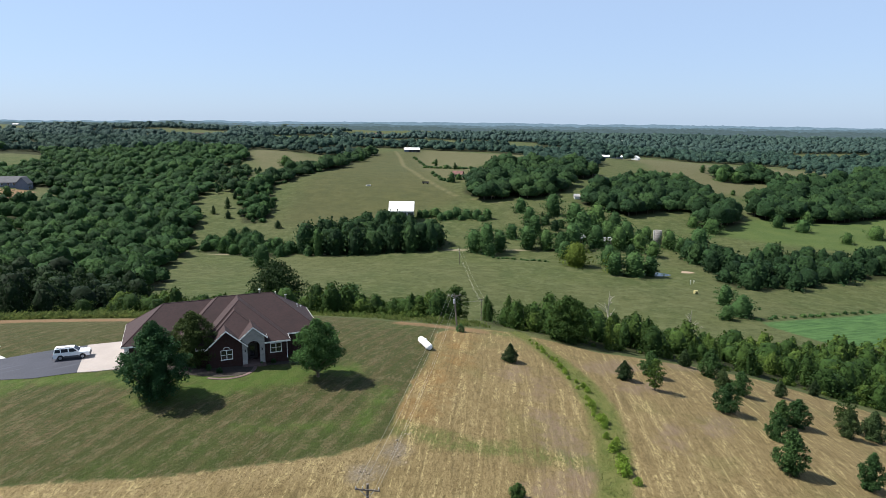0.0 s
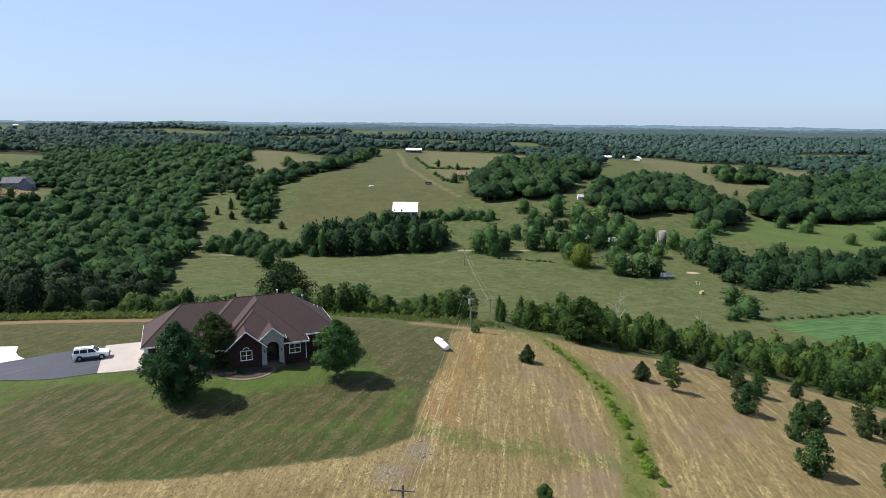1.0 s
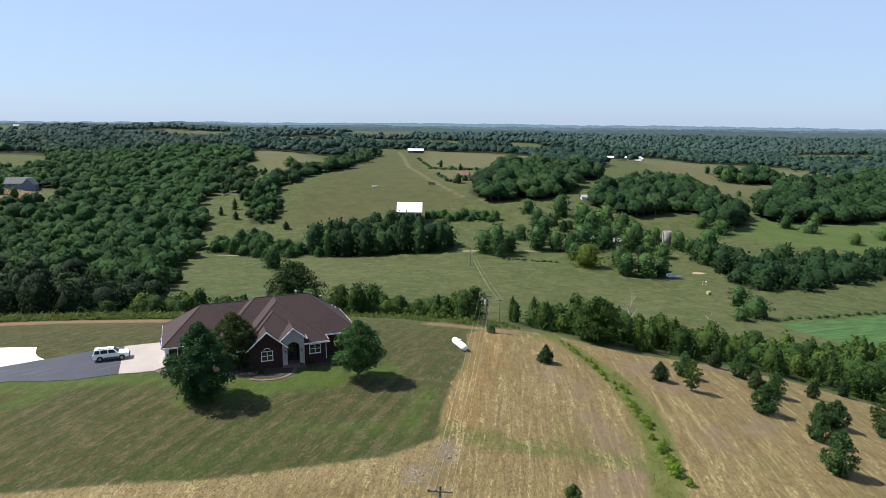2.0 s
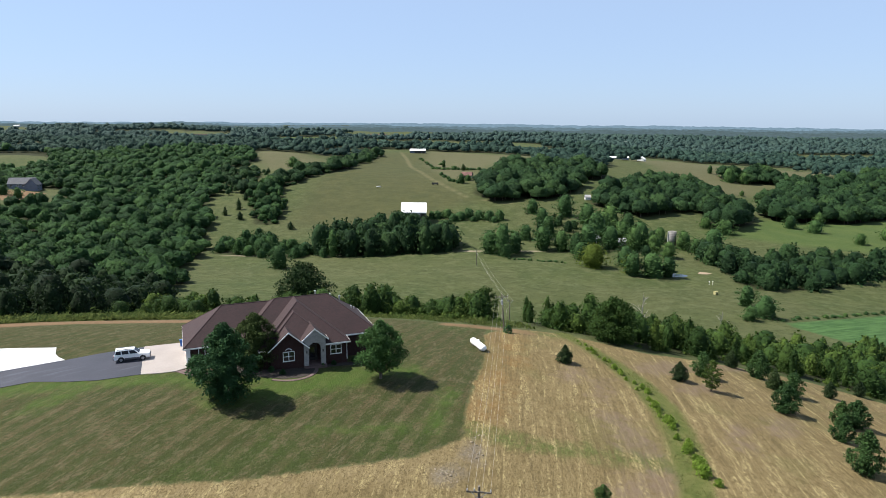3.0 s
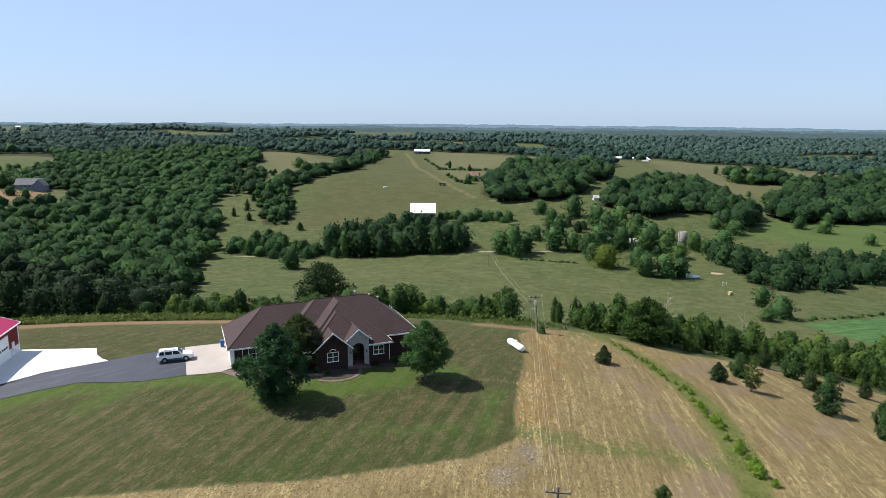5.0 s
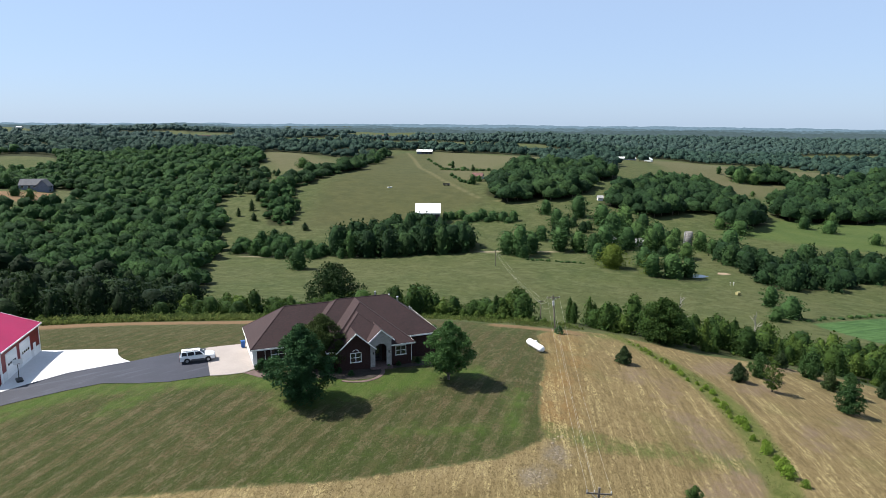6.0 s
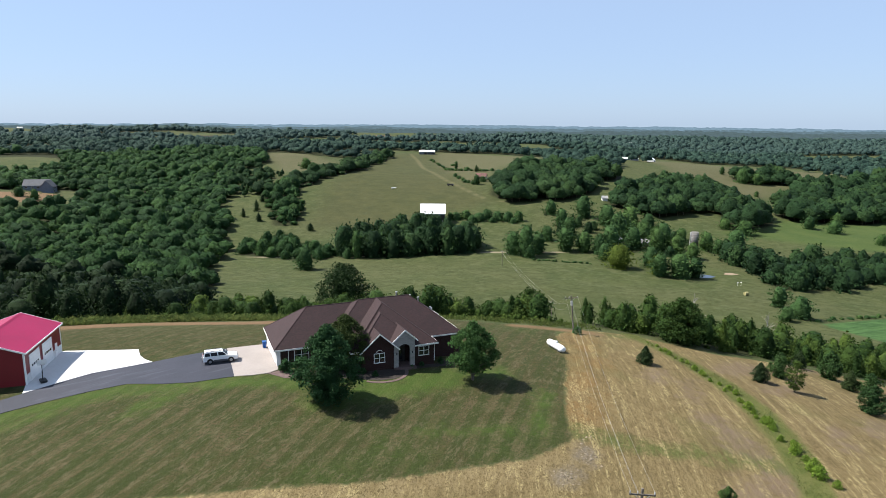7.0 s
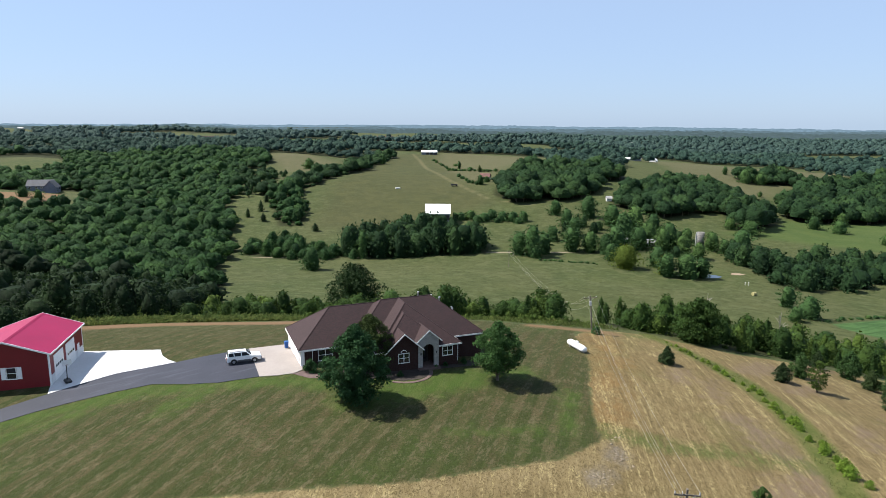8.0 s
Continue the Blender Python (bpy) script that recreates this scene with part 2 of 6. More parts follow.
    edge = g.math("MULTIPLY", g.math("MULTIPLY", g.span(g.attr("hay"), 5.0, 1.8), g.span(spot.outputs[1], 76, 66)), g.span(straw, 0.56, 0.44))
    hay = g.mix(g.math("MULTIPLY", g.math("MULTIPLY", edge, g.span(flake, 0.58, 0.44)), 0.5), hay, (0.217, 0.173, 0.096))
    c = g.mix(inside("hay", 0.4, 0.7), c, hay)
    strip = g.mix(g.span(n_fine, 0.35, 0.65), (0.046, 0.064, 0.014), (0.082, 0.088, 0.027))
    c = g.mix(g.math("MULTIPLY", inside("uncut", 0.9, 0.9), 0.9), c, strip)
    c = g.mix(g.math("MULTIPLY", g.math("MULTIPLY", inside("combed", 0.16, 0.06), g.span(flake, 0.58, 0.46)), 0.8), c, (0.221, 0.175, 0.090))
    soil = g.mix(n_fine, (0.115, 0.068, 0.038), (0.158, 0.102, 0.060))
    c = g.mix(g.math("MULTIPLY", inside("bare", 1.2, 1.0), 0.85), c, soil)
    stone = g.mix(g.span(n_grit, 0.4, 0.6), (0.071, 0.062, 0.052), (0.153, 0.139, 0.127))
    c = g.mix(g.math("MULTIPLY", inside("gravel", 1.4, 1.2), 0.7), c, stone)
    lane = g.mix(n_fine, (0.157, 0.131, 0.087), (0.201, 0.174, 0.127))
    c = g.mix(inside("lane", 0.7, 0.5), c, lane)
    c = g.mix(g.math("MULTIPLY", inside("track", 1.8, 0.3), 0.35), c, (0.144, 0.127, 0.071))
    h = g.math("ADD", g.math("MULTIPLY", n_grit, 0.5), g.math("MULTIPLY", n_fine, 0.8))
    g.finish(c, 0.95, g.bump(h, 0.9, 0.3), spec=0.1)
    return m


GROUND = ground_material()

# ---- the lie of the land: soft swells and hollows added up ----
SWELLS = [(x, y, 45, h) for (x, y), h in zip([(x, y) for x in (-90, -45, 0, 40) for y in (60, 105)], [-2.1, 4.8, 5.4, 4.0, 0.7, 4.2, 4.6, 0.2])]
SWELLS += [(x, y, 60, h) for x, y, h in [(-90, 165, 0.4), (-30, 160, 5.5), (35, 155, 11.6), (95, 130, -1.5), (80, 60, 4.2), (-150, 100, 6.9), (-30, 205, -4.4), (35, 200, -11.5), (100, 190, 0.4)]]
SWELLS += [(x, y, 150, h) for (x, y), h in zip([(x, y) for x in (-260, -130, 0, 130, 260) for y in (250, 400, 560, 740)],
           [-8.9, -3.5, -11.9, 9.5, -9.7, -15.0, 11.0, -2.5, -3.6, -6.5, -7.0, -4.2, -3.0, -9.7, 12.5, 8.0, -10.8, 2.4, -17.0, 5.4])]
SWELLS += [(x, y, 380, h) for x, y, h in [(-500, 500, -14.1), (500, 450, 3.5), (-500, 900, 6.4), (500, 950, -12.8), (0, 1000, 6.9), (-200, 0, 18.7), (250, 50, -10.9), (600, 150, -43.3), (-600, 100, 1.7)]]
SWELLS += [(x, y, 1400, h) for x, y, h in [(-1500, 1800, 11.3), (0, 2100, 0.4), (1500, 1800, -19.0), (-1800, 3800, 10.5), (0, 4000, 7.1), (2200, 3800, -4.2), (0, -900, -4.1)]]


def lie(x, y):
    """The ground's height at x, y (numbers or arrays)."""
    x, y = np.asarray(x, float), np.asarray(y, float)
    z = np.full(np.broadcast(x, y).shape, -12.0)
    for cx, cy, r, h in SWELLS:
        z = z + h * np.exp(-((x - cx) ** 2 + (y - cy) ** 2) / r ** 2)
    far = np.clip((y - 900) / 500, 0, 1)
    left = np.clip((-x - 190) / 120, 0, 1) * np.clip((y - 180) / 120, 0, 1)
    return z + far * (6 * np.sin(x / 230 + y / 900) * np.sin(y / 190 + 0.8) + 4 * np.sin(x / 90 + 2) * np.sin(y / 120)) + left * 3.5 * np.sin(x / 47 + y / 80) * np.sin(y / 38 + x / 160)


def gz(x, y):
    return float(lie(x, y))


def depth_in(poly, x, y):
    """Metres inside (+) or outside (-) a closed outline, for arrays x, y."""
    x, y = np.asarray(x, float), np.asarray(y, float)
    best, inside = np.full(x.shape, 1e9), np.zeros(x.shape, bool)
    for (ax, ay), (bx, by) in zip(poly, poly[1:] + poly[:1]):
        dx, dy = bx - ax, by - ay
        s = np.clip(((x - ax) * dx + (y - ay) * dy) / (dx * dx + dy * dy + 1e-9), 0, 1)
        best = np.minimum(best, np.hypot(x - ax - s * dx, y - ay - s * dy))
        if ay != by:
            inside ^= ((ay > y) != (by > y)) & (x < (bx - ax) * (y - ay) / (by - ay) + ax)
    return np.where(inside, best, -best)


def depth_any(polys, x, y):
    """Metres inside the nearest of several outlines."""
    return np.max([depth_in(p, x, y) for p in polys], 0)


def near_line(line, half, x, y):
    """Metres inside (+) a band of half width along an open line."""
    best = np.full(np.shape(x), 1e9)
    for (ax, ay), (bx, by) in zip(line, line[1:]):
        dx, dy = bx - ax, by - ay
        s = np.clip(((x - ax) * dx + (y - ay) * dy) / (dx * dx + dy * dy), 0, 1)
        best = np.minimum(best, np.hypot(x - ax - s * dx, y - ay - s * dy))
    return half - best


# woods, in plan
WOODS = {
    "left": [(-103, 111), (-97, 135), (-88, 150), (-86, 168), (-93, 187), (-112, 240), (-120, 278), (-141, 303), (-142, 337), (-143, 361), (-155, 397), (-167, 438), (-186, 480), (-191, 516), (-192, 536), (-226, 648), (-212, 680), (-206, 702), (-248, 800), (-640, 810), (-720, 500), (-500, 150), (-250, 60), (-135, 85)],
    "behind": [(-86, 160), (-60, 143), (-26, 143), (-9, 137), (2, 135), (4, 146), (-8, 172), (-60, 180), (-92, 188)],
    "right": [(10, 132), (20, 127), (30, 122), (48, 126), (66, 130), (84, 126), (95, 124), (130, 120), (200, 150), (215, 215), (150, 203), (127, 200), (112, 188), (57, 168), (28, 155), (9, 146)],
    "road": [(-80, 356), (-57, 354), (-26, 358), (3, 364), (-1, 382), (-25, 402), (-50, 405), (-72, 382)],
    "lane": [(-139, 363), (-114, 354), (-97, 350), (-84, 352), (-82, 362), (-100, 384), (-117, 405), (-130, 402), (-143, 397), (-137, 375)],
    "thicket": [(-136, 437), (-119, 440), (-128, 493), (-141, 533), (-158, 564), (-168, 554), (-165, 522), (-149, 478)],
    "brow": [(-141, 535), (-130, 571), (-109, 629), (-99, 655), (-93, 750), (-82, 850), (-96, 845), (-110, 769), (-120, 690), (-133, 625), (-146, 590), (-156, 560)],
    "home": [(16, 519), (32, 497), (78, 502), (101, 527), (108, 558), (113, 574), (144, 588), (145, 605), (134, 632), (109, 640), (67, 656), (35, 601), (19, 542)],
    "mid": [(101, 495), (114, 468), (133, 456), (161, 473), (182, 486), (183, 471), (165, 430), (190, 433), (217, 458), (216, 480), (224, 517), (220, 540), (222, 575), (213, 603), (196, 616), (165, 585), (131, 530)],
    "east": [(233, 487), (239, 470), (286, 471), (330, 495), (373, 511), (520, 640), (658, 880), (475, 735), (396, 656), (355, 668), (309, 605), (257, 535)],
    "knot": [(275, 668), (287, 662), (308, 656), (330, 654), (356, 691), (337, 707), (290, 690)],
    "creek": [(140, 331), (135, 307), (137, 293), (152, 295), (179, 305), (192, 317), (218, 326), (264, 336), (340, 392), (298, 381), (228, 358), (201, 360), (181, 353), (161, 346), (156, 371), (142, 369), (134, 350)],
    "north": [(84, 664), (150, 645), (168, 690), (160, 745), (140, 790), (98, 770)],
}
OPEN = [
    [(-365, 562), (-320, 558), (-298, 470), (-325, 452), (-430, 515)],
    [(-560, 790), (-508, 824), (-425, 700), (-440, 660), (-500, 672)],
    [(-250, 930), (-196, 930), (-190, 1010), (-245, 1010)],
    [(184, 765), (240, 765), (262, 900), (195, 900)],
    [(110, 556), (122, 571), (147, 561), (138, 546), (117, 526), (107, 532)],
]
# fields between the far woods
FIELDS = [
    [(-1558, 2321), (-1526, 2428), (-1013, 1605), (-1077, 1599)],
    [(-788, 1759), (-618, 1963), (-500, 1500), (-690, 1580)],
    [(-445, 1680), (-305, 1893), (-235, 1420), (-345, 1350)],
    [(-200, 1950), (4, 2112), (-20, 1640), (-185, 1515)],
    [(720, 1345), (880, 1330), (760, 1170), (610, 1150)],
]
LAWN = [(-140, 40), (-60, 57), (-47, 59), (-30, 62), (-12, 69), (-6, 74), (-6, 80), (-4, 91), (-2, 100), (-1, 116), (0, 123), (-9, 125), (-26, 131), (-66, 126), (-88, 124), (-102, 112), (-130, 90), (-200, 60)]
HAY = [(-200, 30), (-140, 40), (-60, 57), (-47, 59), (-30, 62), (-12, 69), (-6, 74), (-6, 80), (-4, 91), (-2, 100), (-1, 116), (4, 124), (13, 124), (30, 117), (48, 122), (66, 126), (84, 120), (105, 100), (100, 40), (60, -30), (-100, -60), (-220, -20)]
UNCUT = [(13, 125), (15.7, 116.4), (18.3, 106.1), (20.2, 96), (20.6, 86.7), (20.2, 79), (18.7, 71.9), (17.2, 65), (15.5, 55), (20, 55), (21.3, 65.4), (23.4, 72.6), (24.6, 80), (25.3, 88), (24.4, 97.6), (21.8, 107.7), (18.4, 117.8), (16.5, 126)]
WEEDY = [(-106, 114), (-96, 117.5), (-89, 121.5), (-79, 125.5), (-68, 127.5), (-56, 128.5), (-40, 131), (-26, 133), (-26, 142), (-56, 142), (-84, 146), (-99, 132)]
CROP = [(117, 230), (196, 272), (330, 260), (300, 190), (200, 200), (152, 208), (128, 205)]
DRY = [
    [(224, 585), (258, 592), (274, 585), (303, 635), (326, 650), (372, 704), (420, 760), (498, 818), (532, 830), (457, 880), (403, 930), (360, 1020), (264, 1010), (205, 860), (225, 720), (205, 640)],
    [(-28, 951), (28, 923), (105, 849), (84, 760), (49, 708), (34, 664), (24, 640), (18, 576), (-2, 571), (-17, 653), (-29, 785)],
    [(-185, 812), (-247, 843), (-204, 700), (-177, 635), (-150, 640), (-139, 718)],
]
HILLTOP = [(-100, 700), (-98, 860), (-75, 930), (70, 940), (120, 800), (60, 700)]
OLIVE = [(-62, 905), (-98, 860), (-104, 700), (-120, 560), (-112, 440), (-60, 420), (-10, 470), (20, 500), (-4, 570), (-10, 700), (-20, 900)]
LUSH = [(230, 475), (190, 440), (160, 420), (250, 380), (340, 400), (420, 520), (320, 492)]
LANE = [(-150, 364), (-142, 362), (-132, 359), (-83, 354), (-68, 358), (-24, 367), (-4, 368), (5, 365), (28, 363), (39, 366), (59, 360)]
TRACK = [(-66, 913), (-52, 807), (-41, 688), (-19, 587), (-2, 540), (11, 510), (32, 495), (60, 478)]


def far_woods(x, y):
    """Where woods stand on the far country: more to the east, broken by fields to the west."""
    v = np.array([noise.noise(Vector((a / 420, b / 170, 3.7))) + 0.5 * noise.noise(Vector((a / 150, b / 90, 9.1))) for a, b in zip(np.ravel(x), np.ravel(y))]).reshape(np.shape(x))
    gap = np.where((x > -430) & (x < 180) & (y > 1040) & (y < 1900), 0.15, 0.0)
    return v + 0.12 + np.clip(x / 1600, -0.15, 0.5) - gap + np.clip((-x - 300) / 500, 0, 0.4)


def build_ground():
    s = np.linspace(-5.52, 5.52, 350)
    gx = -30 + 40 * np.sinh(s)
    s = np.linspace(-3.2, 5.07, 320)
    gy = 85 + 60 * np.sinh(s)
    X, Y = np.meshgrid(gx, gy)
    Z = lie(X, Y)
    nx, ny = len(gx), len(gy)
    me = bpy.data.meshes.new("ground")
    idx = np.arange(nx * ny).reshape(ny, nx)
    quads = np.stack([idx[:-1, :-1], idx[:-1, 1:], idx[1:, 1:], idx[1:, :-1]], -1).reshape(-1, 4)
    fill_mesh(me, np.stack([X, Y, Z], -1).reshape(-1, 3), quads)
    me.polygons.foreach_set("use_smooth", np.ones(len(quads), bool))
    x, y = X.ravel(), Y.ravel()

    def layer(name, v):
        at = me.attributes.new(name, "FLOAT", "POINT")
        at.data.foreach_set("value", np.clip(v, -40, 40).astype(np.float32))

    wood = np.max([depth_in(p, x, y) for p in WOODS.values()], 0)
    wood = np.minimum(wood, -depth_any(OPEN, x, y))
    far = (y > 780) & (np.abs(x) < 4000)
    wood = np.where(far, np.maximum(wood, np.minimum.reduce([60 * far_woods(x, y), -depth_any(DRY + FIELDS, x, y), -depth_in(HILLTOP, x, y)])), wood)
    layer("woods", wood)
    layer("lawn", depth_in(LAWN, x, y))
    layer("hay", depth_in(HAY, x, y))
    layer("uncut", np.maximum(depth_in(UNCUT, x, y), depth_in(WEEDY, x, y)))
    layer("crop", depth_in(CROP, x, y))
    layer("dry", depth_any(DRY, x, y))
    layer("olive", depth_in(OLIVE, x, y))
    layer("lush", np.maximum(depth_in(LUSH, x, y), depth_in(FIELDS[2], x, y)))
    layer("rich", np.maximum.reduce([near_line([(-80, 74), (-66, 82), (-52, 84.5), (-38, 84), (-20, 90), (-14, 92)], 2.0, x, y), near_line([(-37, 79), (-30, 83), (-22, 88)], 2.6, x, y), near_line([(-60, 76), (-56, 83)], 1.2, x, y), near_line([(-10, 76), (-8, 86)], 0.7, x, y), near_line([(-24, 73), (-14, 75)], 0.2, x, y), near_line([(-82, 66), (-76, 72), (-68, 79)], 0.8, x, y)]))
    layer("bare", np.maximum.reduce([near_line([(-96, 114), (-91, 116.5), (-86, 119), (-78, 121.5), (-68, 122.5), (-57, 123), (-48, 125)], 3.0, x, y), near_line([(-8, 124), (8, 121)], 1.6, x, y), depth_in(OPEN[0], x, y) - 20]))
    layer("gravel", np.maximum(near_line([(-5.4, 69.6), (-5.0, 72.0)], 0.9, x, y), near_line([(-9.2, 65.6), (-7.6, 66.6)], 1.0, x, y)))
    layer("scorch", near_line([(-4.0, 80), (-2, 88), (1.5, 97), (2.5, 109), (4.0, 119)], 2.6, x, y))
    layer("regrow", np.maximum(near_line([(-6, 76.5), (1.1, 73.9), (7.8, 72.9), (14.4, 72.0), (18.5, 70.5)], 1.5, x, y), near_line([(2, 121), (15, 121)], 1.5, x, y)))
    layer("bald", np.maximum.reduce([near_line(q, w, x, y) for q, w in (([(14.4, 82.5), (15.6, 75)], 2.0), ([(11.0, 95.5), (12.4, 100)], 1.6), ([(14, 89), (17, 97)], 0.9), ([(26.5, 105.5), (33.5, 111)], 2.6), ([(29.5, 96.5), (34.5, 100.5)], 1.8), ([(45, 118), (51, 125)], 2.2), ([(12, 65.5), (18, 68.5)], 2.2), ([(38, 84), (42, 90)], 1.6), ([(30, 78), (32, 84)], 1.2))]))
    layer("combed", np.maximum(near_line([(15.7, 116.4), (18.4, 106.1), (20.1, 97), (20.4, 87), (20.0, 79.1), (18.4, 71.0)], 0.16, x, y), near_line([(18.9, 91), (18.9, 80), (17.6, 71), (16.4, 65)], 0.14, x, y)))
    layer("lane", near_line(LANE, 1.7, x, y))
    layer("track", near_line(TRACK, 2.2, x, y))
    me.materials.append(GROUND)
    return tagged(new("ground", me), "rolling farmland with mown lawn, cut hay and pasture", "ground", kind="structure")


def fill_mesh(me, verts, quads, mats=None, tone=None):
    """Fill an empty mesh from arrays of places and four-sided faces."""
    me.vertices.add(len(verts))
    me.vertices.foreach_set("co", np.ascontiguousarray(verts, np.float32).ravel())
    me.loops.add(quads.size)
    me.loops.foreach_set("vertex_index", np.ascontiguousarray(quads, np.int32).ravel())
    me.polygons.add(len(quads))
    me.polygons.foreach_set("loop_start", np.arange(0, quads.size, 4, dtype=np.int32))
    me.polygons.foreach_set("loop_total", np.full(len(quads), 4, np.int32))
    if mats is not None:
        me.polygons.foreach_set("material_index", np.ascontiguousarray(mats, np.int32))
    if tone is not None:
        me.attributes.new("tone", "FLOAT", "POINT").data.foreach_set("value", np.ascontiguousarray(tone, np.float32))
    me.polygons.foreach_set("use_smooth", np.ones(len(quads), bool))
    me.update(calc_edges=True)
    me.validate()


ground = build_ground()


# ---- trees ----
def leaves_on(rng, lobes, n, size, fill=0.25, droop=0.0, loose=0.4, under=-0.35):
    """n small bent leaf clumps over the shells of lobes (x, y, z, rx, rz): places and faces."""
    lobes = np.array(lobes, float)
    w = lobes[:, 3] ** 2
    pick = rng.choice(len(lobes), n, p=w / w.sum())
    d = rng.normal(size=(n, 3))
    d /= np.linalg.norm(d, axis=1)[:, None]
    d[:, 2] = np.where(d[:, 2] < under, -d[:, 2], d[:, 2])
    r = 1.0 - fill * rng.random(n) ** 1.5 + 0.10 * rng.normal(size=n)
    L = lobes[pick]
    c = L[:, :3] + d * r[:, None] * L[:, [3, 3, 4]]
    nrm = d + loose * rng.normal(size=(n, 3))
    nrm[:, 2] += 0.25 - droop
    nrm /= np.linalg.norm(nrm, axis=1)[:, None]
    a = np.cross(nrm, rng.normal(size=(n, 3)))
    a /= np.linalg.norm(a, axis=1)[:, None]
    b = np.cross(nrm, a)
    s = size * (0.6 + 0.8 * rng.random(n))[:, None]
    bend = nrm * s * 0.25
    v = np.stack([c - a * s * 0.55, c - b * s * 0.42 - bend, c + a * s * 0.55, c + b * s * 0.42 - bend * 0.6], 1).reshape(-1, 3)
    return v, np.arange(4 * n).reshape(-1, 4)


def tube(path, radii, sides=7):
    """A tapered limb along a path of points."""
    rings = []
    for i, (p, r) in enumerate(zip(path, radii)):
        q = Vector(path[min(i + 1, len(path) - 1)]) - Vector(path[max(i - 1, 0)])
        t = q.to_track_quat("Z", "Y")
        rings.append([list(Vector(p) + t @ Vector((r * math.cos(k * 2 * math.pi / sides), r * math.sin(k * 2 * math.pi / sides), 0))) for k in range(sides)])
    v = np.array(rings).reshape(-1, 3)
    f = [(i * sides + k, i * sides + (k + 1) % sides, (i + 1) * sides + (k + 1) % sides, (i + 1) * sides + k) for i in range(len(path) - 1) for k in range(sides)]
    return v, np.array(f)


def joined(pieces):
    vs, fs, k = [], [], 0
    for v, f in pieces:
        vs.append(v)
        fs.append(f + k)
        k += len(v)
    return np.concatenate(vs), np.concatenate(fs)


CROWNS = {  # the crown's width at even steps from its foot to its tip
    "egg": (0.52, 0.90, 1.0, 0.84, 0.56, 0.10),
    "round": (0.55, 0.88, 1.0, 0.92, 0.66, 0.16),
    "wide": (0.62, 0.94, 1.0, 0.92, 0.74, 0.30),
    "tall": (0.52, 0.85, 1.0, 1.0, 0.84, 0.36),
    "shrub": (0.80, 1.0, 0.96, 0.86, 0.66, 0.32),
    "cone": (0.66, 0.98, 0.96, 0.74, 0.44, 0.05),
}


def tree_shape(seed, kind, height, width, leaves, leaf, limbs=5, bole=0.2, loose=0.7, core=0.0, tufts_most=84):
    """Wood and leaves of one tree at the origin: tufts of leaves at the branch tips round a shaded heart."""
    rng = np.random.default_rng(seed)
    base, steps = height * bole, np.linspace(0, 1, 6)
    n = int(np.clip(leaves / 34, 14, tufts_most))
    lobes = []
    for i in range(n):
        f = ((i + rng.random()) / n) ** 0.92
        wide = width * 0.5 * np.interp(f, steps, CROWNS[kind]) * (0.84 + 0.26 * rng.random())
        lr = min(width * (0.165 - 0.05 * f) * (0.7 + 0.6 * rng.random()) * (60 / n) ** 0.4, max(wide, 0.1 * width))
        a, r = i * 2.4 + 0.8 * rng.random(), max(0.0, wide - lr * 0.8) * (0.45 if i % 4 == 3 else 1.0)
        lobes.append((math.cos(a) * r, math.sin(a) * r, base + (height - base) * (0.05 + 0.92 * f) - lr * 0.4, lr, lr * (0.8 if kind != "cone" else 1.1)))
    crown = leaves_on(rng, lobes, leaves, leaf, fill=0.6, loose=loose, under=-0.3)
    if core:  # the heart of the crown, closed by inner leaves
        seg, rows = 8, 6
        f = np.linspace(0.04, 0.9, rows)
        rad = core * width * 0.5 * np.interp(f, steps, CROWNS[kind])[:, None] * (0.8 + 0.4 * rng.random((rows, seg)))
        a = (np.arange(seg) + 0.4 * rng.random((rows, seg))) * math.tau / seg
        z = np.broadcast_to((base + (height - base) * f)[:, None], a.shape) + (rng.random(a.shape) - 0.5) * height * 0.05
        v = np.stack([rad * np.cos(a), rad * np.sin(a), z], -1).reshape(-1, 3)
        q = [(j * seg + i, j * seg + (i + 1) % seg, (j + 1) * seg + (i + 1) % seg, (j + 1) * seg + i) for j in range(rows - 1) for i in range(seg)]
        q += [(k + i, k + i + 1, k + seg - 2 - i, k + seg - 1 - i) for k in (0, (rows - 1) * seg) for i in range(seg // 2 - 1)]
        crown = joined([crown, (v, np.array(q))])
    r0 = 0.020 * height + 0.03
    top = base + (height - base) * 0.75
    lean = rng.normal(size=2) * 0.03 * height
    pts = [(lean[0] * f * f, lean[1] * f * f, -0.5 + (top + 0.5) * f) for f in (0, 0.08, 0.35, 0.65, 1)]
    wood = [tube(pts, [r0 * 1.5, r0 * 1.1, r0 * 0.85, r0 * 0.5, r0 * 0.15], 8 if limbs > 3 else 5)]
    for L in lobes[: 3 * limbs : 3]:
        z0 = max(base * 0.5, L[2] - 0.6 * math.hypot(L[0], L[1]) - 0.06 * height)
        wood.append(tube([(0, 0, z0), (L[0] * 0.5, L[1] * 0.5, (z0 + L[2]) / 2 + 0.1), (L[0], L[1], L[2])], [r0 * 0.5, r0 * 0.32, r0 * 0.1], 5))
    return joined(wood), crown


